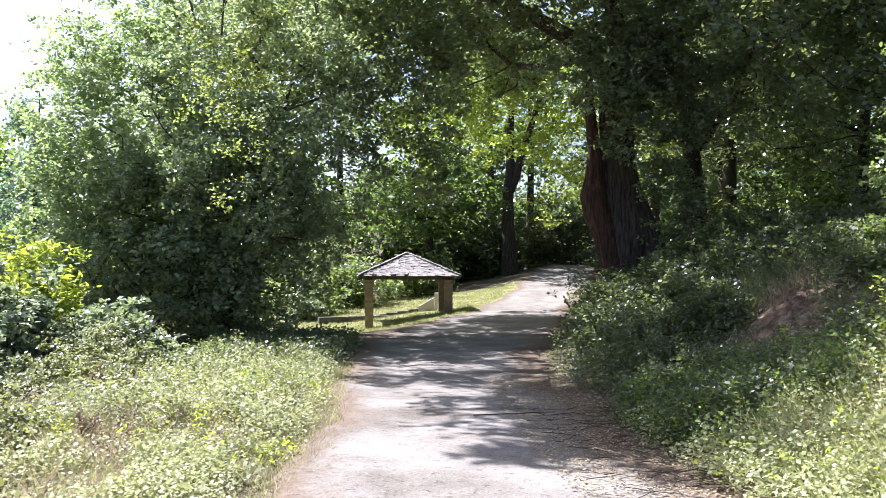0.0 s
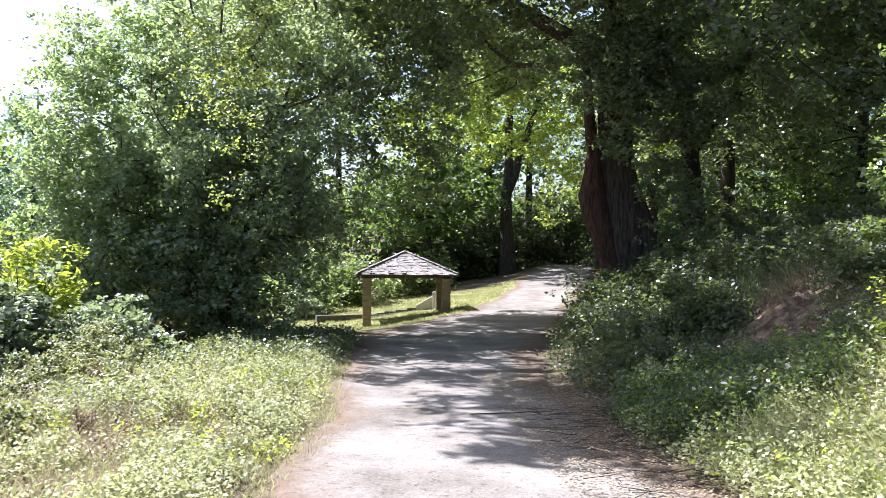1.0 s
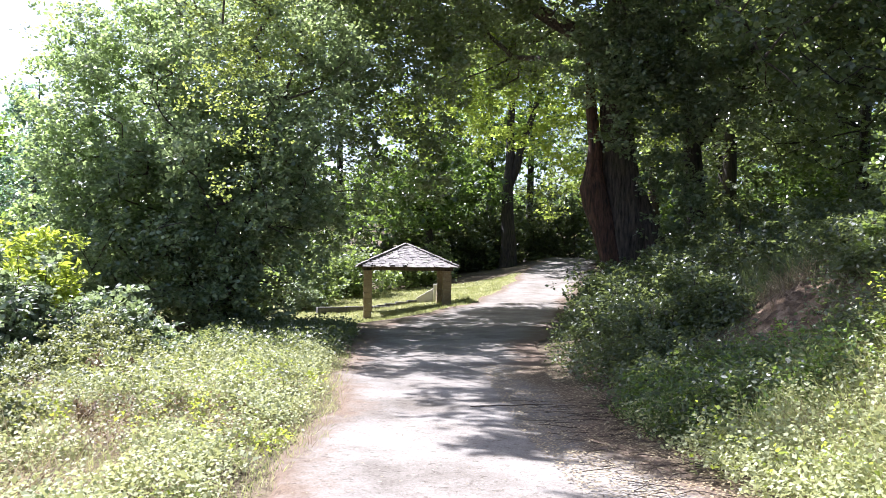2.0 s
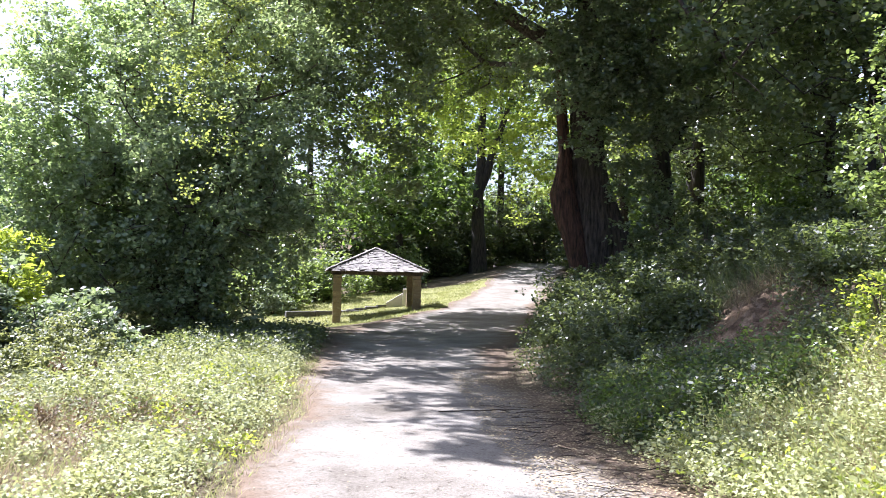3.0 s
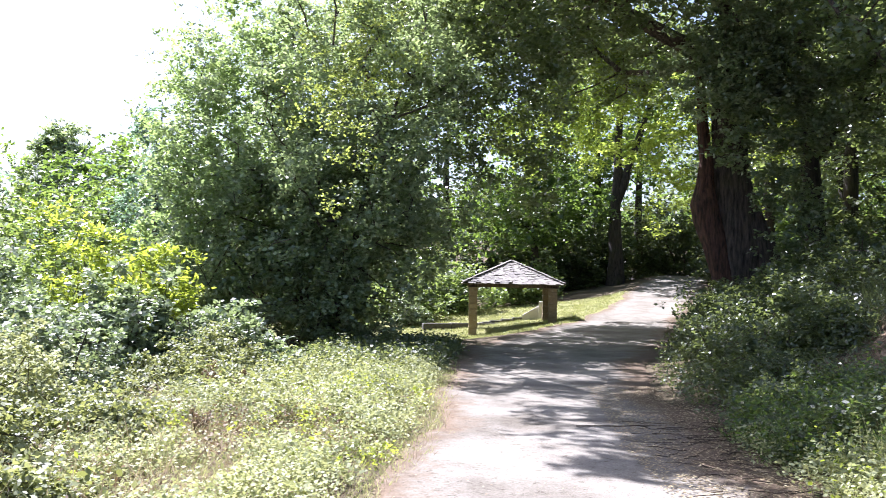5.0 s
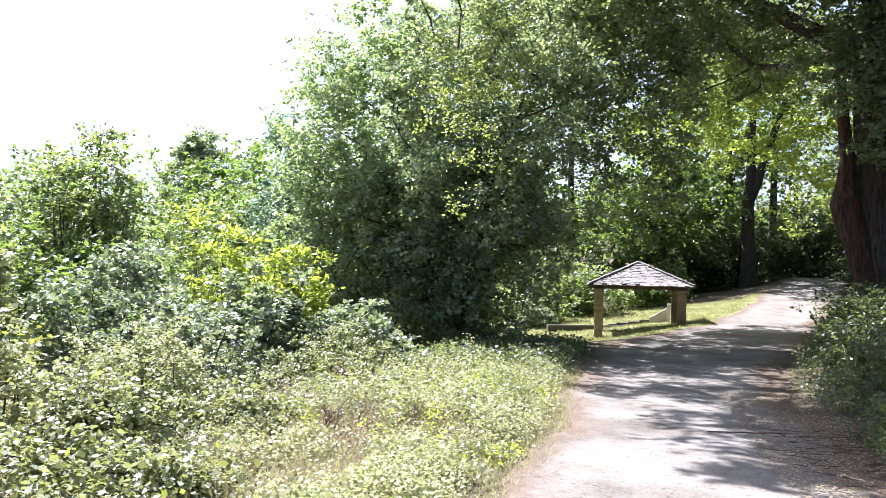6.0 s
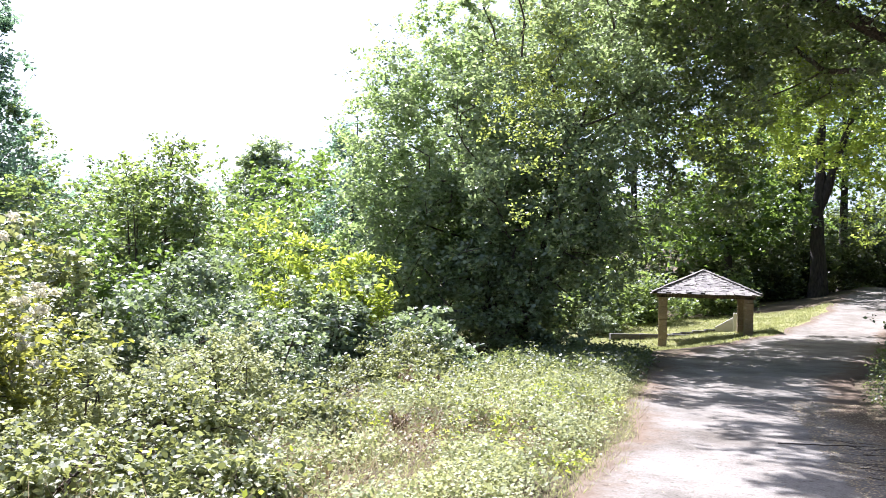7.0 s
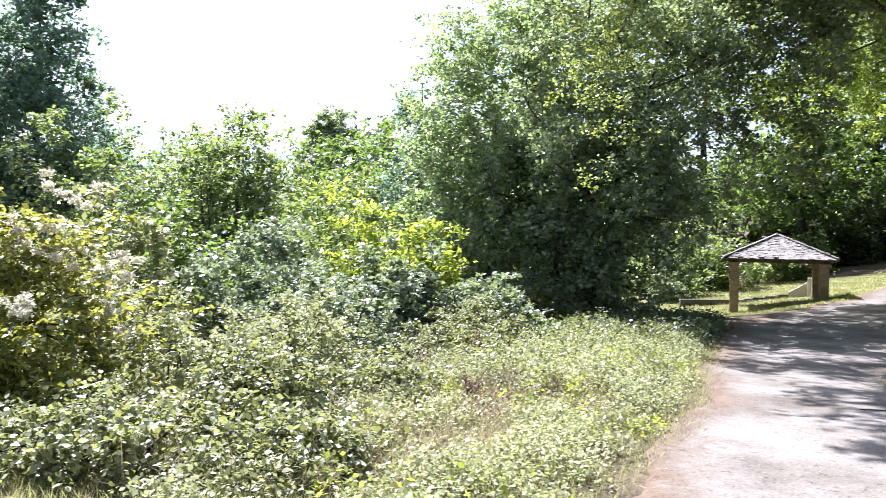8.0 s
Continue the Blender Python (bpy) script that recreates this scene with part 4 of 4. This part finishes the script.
# ---- pavilion ----
def pavilion(at, turn):
    root = new("pavilion")
    root.matrix_basis = Matrix.Translation(at) @ Matrix.Rotation(turn, 4, "Z")
    tagged(root, "open shelter with a hipped slate roof on stone posts", "pavilion")
    rng = np.random.default_rng(77)
    eave, top, ov = 2.03, 2.98, 0.42
    w = 3.2
    for px, py, low in ((0, 0, -0.3), (w, 0, 0.0), (0, w, -0.3), (w, w, 0.0)):
        p = new("post")
        p.parent = root
        p.location = (px, py, 0)
        z = low
        while z < eave - 0.16:
            hgt = min(rng.uniform(0.2, 0.32), eave - 0.14 - z)
            bm = bmesh.new()
            box_into(bm, (0.34 + rng.uniform(-0.015, 0.015), 0.34 + rng.uniform(-0.015, 0.015), hgt - 0.004), (0, 0, z + hgt / 2), 0.012, 0, 0.006, rng)
            part("stone", bm, M_STONE, p)
            z += hgt
    for a, b in (((0, 0), (w, 0)), ((w, 0), (w, w)), ((w, w), (0, w)), ((0, w), (0, 0))):
        bm = bmesh.new()
        ln = w + 0.5
        sz = (ln, 0.16, 0.14) if a[1] == b[1] else (0.16, ln - 0.34, 0.13)
        box_into(bm, sz, ((a[0] + b[0]) / 2, (a[1] + b[1]) / 2, eave - 0.07), 0.012)
        part("beam", bm, M_BEAM, root)
    # deck under the slates
    c = w / 2
    bm = bmesh.new()
    e = c + ov
    vs = [bm.verts.new((c + sx * e, c + sy * e, eave)) for sx, sy in ((-1, -1), (1, -1), (1, 1), (-1, 1))]
    tp = bm.verts.new((c, c, top - 0.05))
    for i in range(4):
        bm.faces.new((vs[i], vs[(i + 1) % 4], tp))
    bm.faces.new(vs[::-1])
    part("roof_deck", bm, M_BEAM, root)
    # slates in courses on four faces
    rows = 15
    pitch = math.atan2(top - eave, e)
    slope = math.hypot(top - eave, e)
    meshes = []
    for i in range(14):
        bm = bmesh.new()
        box_into(bm, (rng.uniform(0.16, 0.38), slope / rows * 1.8, rng.uniform(0.016, 0.034)), (0, 0, 0), 0.004, 0, 0.022, rng)
        me = bpy.data.meshes.new("slate")
        bm.to_mesh(me)
        bm.free()
        me.materials.append(M_SLATE)
        meshes.append(me)
    for side in range(4):
        roof = new("roof_face")
        roof.parent = root
        roof.matrix_basis = Matrix.Translation((c, c, 0)) @ Matrix.Rotation(side * math.pi / 2, 4, "Z")
        for r in range(rows):
            s = (r + 0.35) / rows
            half = e * (1 - s) + 0.04
            x = -half
            while x < half - 0.05:
                me = meshes[rng.integers(14)]
                ww = me.vertices[0].co.x
                width = max(v.co.x for v in me.vertices) * 2
                ob = new("slate", me)
                ob.parent = roof
                px = min(x + width / 2, half - width * 0.35)
                ob.matrix_basis = (Matrix.Translation((px, -e * (1 - s), eave + s * (top - eave) + 0.035)) @ Matrix.Rotation(pitch - 0.05, 4, "X")
                                   @ Matrix.Rotation(rng.uniform(-0.1, 0.1), 4, "Z") @ Matrix.Rotation(rng.uniform(-0.04, 0.04), 4, "Y"))
                x += width * 1.01
    for i in range(4):
        ang = math.pi / 4 + i * math.pi / 2
        for k in range(9):
            s = (k + 0.4) / 9
            bm = bmesh.new()
            box_into(bm, (0.34, 0.13, 0.03), (0, 0, 0), 0.005, 0, 0.014, rng)
            ob = part("ridge_slate", bm, M_SLATE, root)
            d = e * 2 ** 0.5 * (1 - s)
            ob.matrix_basis = (Matrix.Translation((c + math.cos(ang) * d, c + math.sin(ang) * d, eave + s * (top - eave) + 0.075)) @ Matrix.Rotation(ang, 4, "Z")
                               @ Matrix.Rotation(math.atan2(top - eave, e * 2 ** 0.5), 4, "Y"))
    return root


PX, PY = -2.98, 36.0
pav = pavilion((PX, PY, -0.27), radians(4.5))


# ---- low walls of the spring by the shelter ----
def stone_wall(name, a, b, height, thick, mat, label, rng, courses=2, sink=0.15, lengths=(0.3, 0.6)):
    root = new(name)
    a, b = Vector(a), Vector(b)
    ln = (b - a).length
    root.matrix_basis = Matrix.Translation(a) @ Matrix.Rotation(math.atan2(b.y - a.y, b.x - a.x), 4, "Z")
    tagged(root, label, "wall")
    for c in range(courses):
        x = -rng.uniform(0, 0.2)
        while x < ln:
            w = rng.uniform(*lengths)
            u = min(max(x + w / 2, 0), ln) / ln
            z0 = (b.z - a.z) * u - sink
            hgt = (height + sink) / courses
            bm = bmesh.new()
            box_into(bm, (w - 0.012, thick * rng.uniform(0.9, 1.05), hgt - 0.012), (x + w / 2, 0, z0 + hgt * (c + 0.5)), 0.02, 0, 0.012, rng)
            part("stone", bm, mat, root)
            x += w
    return root


rw = np.random.default_rng(61)
wz = ground_z(-4.2, 39.6)
stone_wall("low_wall", (-5.4, 39.2, wz), (-2.9, 40.1, wz + 0.05), 0.22, 0.32, M_GREYSTONE, "low grey stone wall on the grass", rw, 1, 0.35, (0.9, 1.4))
stone_wall("low_wall", (-2.8, 40.2, ground_z(-2.8, 40.2)), (-1.1, 41.0, ground_z(-1.1, 41.0)), 0.16, 0.2, M_GREYSTONE, "low stone kerb running to the spring", rw, 1)
sx, sy = -0.27, 40.9
sz = ground_z(sx, sy)
bm = bmesh.new()
box_into(bm, (0.22, 0.35, 1.05), (0, 0, 0.25), 0.02, 0, 0.01, rw)
pillar = part("spring_pillar", bm, M_PLASTER)
pillar.matrix_basis = Matrix.Translation((sx, sy, sz))
tagged(pillar, "short whitewashed pillar beside the shelter", "pillar")
bm = bmesh.new()
box_into(bm, (0.75, 0.18, 0.3), (-0.5, 0.05, 0.0), 0.015)
for vert in bm.verts:
    if vert.co.z > 0.1:
        vert.co.z += 0.6 * (vert.co.x + 0.85)
raking = part("raking_wall", bm, M_PLASTER)
raking.matrix_basis = Matrix.Translation((sx, sy, sz))
tagged(raking, "pale wall sloping down from the pillar", "wall")


# ---- ground cover ----
def cover(name, label, mat, rng, xs, ys, size, plants, per, height, radius, aspect=0.6, rise=0.2, face_up=0.6):
    """Low plants on the ground: leaves gathered round many short stems."""
    mounds = np.stack([rng.choice(xs, 150), rng.choice(ys, 150), rng.uniform(0.2, 0.6, 150)], 1)
    off_scar = ~((np.abs(xs - 4.67 - 0.36 * (ys - 12)) < 0.42) & (ys > 10.3) & (ys < 13.7))
    xs, ys = xs[off_scar], ys[off_scar]
    patch = np.zeros(len(xs))
    for mx, my, mr in mounds:
        patch = np.maximum(patch, np.exp(-((xs - mx) ** 2 + (ys - my) ** 2) / mr ** 2))
    h = land(xs, ys)
    k = rng.poisson(per * (0.2 + 1.5 * patch))
    tall = np.repeat(height * rng.uniform(0.35, 1.2, len(xs)) * (0.35 + 1.4 * patch), k)
    u = rng.random(k.sum()) ** 0.8
    c = np.stack([np.repeat(xs, k) + rng.normal(size=k.sum()) * radius, np.repeat(ys, k) + rng.normal(size=k.sum()) * radius, np.repeat(h, k) + u * tall], 1)
    v, f = leaf_quads(c, size, rng, aspect, face_up, rise, rounded=0.055 < size < 0.062)
    return tagged(part_mesh(name, raw_mesh(name, v, f), mat), label, "plants", kind="stuff")


def blades(name, label, mat, rng, xs, ys, length, per, radius, width=0.035, bend=0.35):
    h = land(xs, ys)
    k = rng.poisson(per, len(xs))
    n = k.sum()
    c = np.stack([np.repeat(xs, k) + rng.normal(size=n) * radius, np.repeat(ys, k) + rng.normal(size=n) * radius, np.repeat(h, k) - 0.02], 1)
    v, f = leaf_quads(c, length, rng, width, 0.0, 1.0 / bend * 0.5)
    return tagged(part_mesh(name, raw_mesh(name, v, f), mat), label, "grass", kind="stuff")


def on_side(rng, n, y0, y1, side, d0, d1, power=1.0):
    """Places beside the track: side -1 left or 1 right, from d0 to d1 metres off its edge."""
    y = y0 + (y1 - y0) * rng.random(n) ** power
    c, hw, _ = road_at(y)
    d = d0 + (d1 - d0) * rng.random(n)
    return c + side * (hw + d), y


rv = np.random.default_rng(500)
x, y = on_side(rv, 360, 3.5, 15, -1, 0.05, 3.4, 1.2)
keep = waves(x * 0.9 + 3, y * 0.9) > -0.05
cover("verge_weeds", "yellowing leafy weeds scattered over the verge", L_SUNNY, rv, x[keep], y[keep], 0.05, 0, 16, 0.2, 0.08, 0.6, 0.2, 0.8)
x, y = on_side(rv, 500, 3.5, 12, -1, 0.4, 4.6, 1.1)
keep = waves(x * 0.7 + 5, y * 0.8 + 2) > 0.05
cover("verge_weeds", "rust brown withered weeds among the green", L_RUST, rv, x[keep], y[keep], 0.04, 0, 18, 0.17, 0.1, 0.5, 0.2, 0.8)
x, y = on_side(rv, 620, 4.3, 9.0, 1, 0.0, 3.2, 1.3)
few = rv.random(620) < 0.15
cover("bank_weeds", "pale broad leaved weeds on the sunny bank", L_WEED, rv, x[~few], y[~few], 0.045, 0, 22, 0.26, 0.09, 0.65, 0.2, 0.8)
x, y = x[few], y[few]
cover("bank_weeds", "yellow green broad leaved weeds on the sunny bank", L_SUNNY, rv, x, y, 0.05, 0, 16, 0.28, 0.09, 0.65, 0.2, 0.8)
x, y = on_side(rv, 300, 8.0, 10.6, 1, 0.05, 2.0, 1.0)
cover("bank_weeds", "fresh green nettles at the foot of the bank", L_WOOD, rv, x, y, 0.052, 0, 22, 0.3, 0.09, 0.55, 0.2, 0.8)
x, y = on_side(rv, 4800, 3.5, 17.5, -1, 0.1, 3.7, 1.25)
keep = ((y > 9.5) | (x > -3.6 - 0.08 * y)) & (waves(x * 0.8 + 1, y * 0.7) < 0.3)
cover("verge_weeds", "low light green weeds along the sunny verge", L_WEED, rv, x[keep], y[keep], 0.042, 0, 19, 0.17, 0.085, 0.7, 0.15, 0.9)
x, y = on_side(rv, 420, 9.0, 17.5, -1, 0.3, 3.8, 1.0)
cover("tall_weeds", "taller leafy weeds standing out of the verge", L_BRAMBLE, rv, x, y, 0.06, 0, 16, 0.3, 0.07, 0.5, 0.15, 0.8)
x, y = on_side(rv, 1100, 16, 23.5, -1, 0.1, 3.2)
# Tree shade on these weeds is painted with a darker leaf colour
cover("verge_weeds", "low green weeds coloured darker for the shade of the tree", L_SHADE, rv, x, y, 0.08, 0, 12, 0.22, 0.1, 0.7, 0.2, 0.7)
x, y = on_side(rv, 6000, 3.4, 18, -1, -0.15, 3.7, 1.3)
blades("verge_grass", "sparse grass among the weeds on the verge", L_GRASS, rv, x, y, 0.12, 8, 0.08)
x, y = on_side(rv, 3800, 3.3, 18, -1, -0.2, 4.8, 1.3)
blades("dry_grass", "straw and dry brown stalks among the weeds", L_DRY, rv, x, y, 0.13, 8, 0.09, 0.035, 0.8)
x, y = rv.uniform(-6.2, -2.6, 800), rv.uniform(4.2, 10.5, 800)
blades("dry_grass", "dry stems tangled in the brambles", L_DRY, rv, x, y, 0.42, 6, 0.1, 0.014, 0.9)
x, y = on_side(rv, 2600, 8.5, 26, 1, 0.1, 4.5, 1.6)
# Bank weeds and ferns take the shade-darkened leaf colour
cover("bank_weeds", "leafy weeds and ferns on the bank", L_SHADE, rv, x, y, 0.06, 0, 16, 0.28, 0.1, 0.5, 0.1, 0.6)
x, y = on_side(rv, 1500, 4.5, 10.0, 1, 0.0, 3.2, 1.5)
cover("bank_weeds", "light green weeds at the sunny foot of the bank", L_WEED, rv, x, y, 0.044, 0, 18, 0.2, 0.08, 0.6, 0.2, 0.8)
x, y = on_side(rv, 2600, 4.0, 9.0, 1, 0.5, 3.6, 1.3)
blades("bank_grass", "long yellow green grass hanging on the bank", L_GRASS, rv, x, y, 0.42, 8, 0.1, 0.016, 1.2)
x, y = on_side(rv, 1500, 4.5, 9.6, 1, 0.7, 3.4)
blades("dry_grass", "straw drooping over the foot of the bank", L_DRY, rv, x, y, 0.4, 8, 0.09, 0.016, 1.2)
x, y = on_side(rv, 700, 13.2, 17, 1, 1.6, 6.0)
blades("bank_grass", "tall grass stems on the bank, coloured darker for shade", L_SHADE, rv, x, y, 0.5, 7, 0.1, 0.014, 0.4)
x, y = on_side(rv, 70, 10.5, 16, 1, 1.2, 5.5)
blades("dry_grass", "tall dry straw on the bank", L_DRY, rv, x, y, 0.42, 6, 0.1, 0.018, 0.5)
x, y = rv.normal(5.3, 0.3, 130), rv.normal(13.5, 0.3, 130)
blades("dry_grass", "yellow dry grass above the bare earth", L_DRY, rv, x, y, 0.3, 7, 0.07, 0.025, 0.7)
x, y = on_side(rv, 4500, 31, 48, -1, -0.1, 9.0)
blades("lawn", "short sunlit grass round the shelter", L_LAWN, rv, x, y, 0.11, 12, 0.15, 0.14)
x, y = on_side(rv, 1500, 24, 62, 1, 0.0, 9.0)
cover("bank_weeds", "leafy undergrowth below the trees", L_SHADE, rv, x, y, 0.15, 0, 13, 0.5, 0.2, 0.6)
x, y = rv.uniform(-22, 4, 1300), rv.uniform(56, 70, 1300)
cover("undergrowth", "leafy undergrowth at the edge of the wood", L_WOOD, rv, x, y, 0.24, 0, 14, 0.9, 0.35, 0.6)
x, y = rv.uniform(-20, -8.0, 2600), rv.uniform(6, 24, 2600)
cover("undergrowth", "green undergrowth filling the thicket", L_BRAMBLE, rv, x, y, 0.1, 0, 14, 0.6, 0.25, 0.6)

# Dead leaves and twigs along the foot of the bank and scattered on the track
def litter(label, n, y0, y1, d0, d1, size, power=1.0):
    x, y = on_side(rv, n, y0, y1, 1, d0, d1, power)
    v, f = leaf_quads(np.stack([x, y, land(x, y) + 0.036], 1), size, rv, 0.55, 6.0, 0.0, 0.1, 0.05)
    tagged(part_mesh("leaf_litter", raw_mesh("leaf_litter", v, f), L_DRY), label, "leaf litter", kind="stuff")


litter("brown dead leaves along the foot of the bank", 12000, 6.2, 15, -1.2, 0.5, 0.034)
litter("dead leaves scattered on the gravel track", 1800, 5.0, 34, -3.9, 0.3, 0.025, 1.3)


def sticks(name, label, n, y0, y1, d0, d1, long, thick):
    xs, ys = on_side(rv, n, y0, y1, 1, d0, d1)
    lines = []
    for px, py in zip(xs, ys):
        a, ln = rv.uniform(0, np.pi), long * rv.uniform(0.4, 1.3)
        q = np.array([(px + math.cos(a) * ln * u + rv.normal() * 0.02, py + math.sin(a) * ln * u + rv.normal() * 0.02, 0) for u in (-0.5, -0.15, 0.2, 0.5)])
        q[:, 2] = land(q[:, 0], q[:, 1]) + 0.03 + rv.random(4) * 0.02
        lines.append((q, thick * np.array([1.0, 0.9, 0.7, 0.4]) * rv.uniform(0.6, 1.4)))
    v, f = tubes(lines, 4)
    tagged(part_mesh(name, raw_mesh(name, v, f), M_TWIG), label, "twigs", kind="stuff")


sticks("fallen_twigs", "thin dead twigs fallen at the foot of the bank", 170, 6.2, 11, -0.9, 0.3, 0.34, 0.0035)

# A thin dead branch lying on the track
branch_line = np.array([(0.35, 10.35), (0.6, 10.42), (0.85, 10.5), (1.1, 10.62), (1.35, 10.66)])
q = np.column_stack([branch_line, land(branch_line[:, 0], branch_line[:, 1]) + 0.04])
fork = np.array([q[2], q[2] + [0.18, -0.1, 0.03], q[2] + [0.34, -0.12, 0.02]])
v, f = tubes([(q, np.array([0.008, 0.008, 0.007, 0.005, 0.003])), (fork, np.array([0.005, 0.004, 0.002]))], 6)
tagged(part_mesh("fallen_branch", raw_mesh("fallen_branch", v, f), M_TWIG), "thin dead branch lying on the track", "branch")


# ---- dry dock plants on the verge ----
def dock_plant(x, y, h, seed):
    rng = np.random.default_rng(seed)
    root = new("dock_plant")
    root.matrix_basis = Matrix.Translation((x, y, ground_z(x, y)))
    tagged(root, "dry rust brown dock plant standing in the weeds", "plant", "dock plants")
    for i in range(6):
        a = rng.uniform(0, 6.28)
        top = np.array([math.cos(a) * 0.12, math.sin(a) * 0.12, h * rng.uniform(0.7, 1.1)])
        v, f = tubes([trunk_line(rng, (math.cos(a) * 0.05, math.sin(a) * 0.05, -0.03), top, 0.006, 0.003, 5, 0.015, 0.0)], 4)
        part_mesh("stalk", raw_mesh("stalk", v, f), M_TWIG, root)
        c = top * rng.uniform(0.4, 1.0, (70, 1)) + rng.normal(size=(70, 3)) * 0.018
        v, f = leaf_quads(c, 0.028, rng, 0.7, 0.2, 0.3)
        tagged(part_mesh("seed_spike", raw_mesh("seed_spike", v, f), L_RUST, root), kind="stuff")
    return root


for k, (x, y, h) in enumerate([(-4.45, 11.6, 0.4), (-4.2, 11.9, 0.36), (-4.7, 12.1, 0.4), (-3.4, 8.6, 0.26)]):
    dock_plant(x, y, h, 700 + k)
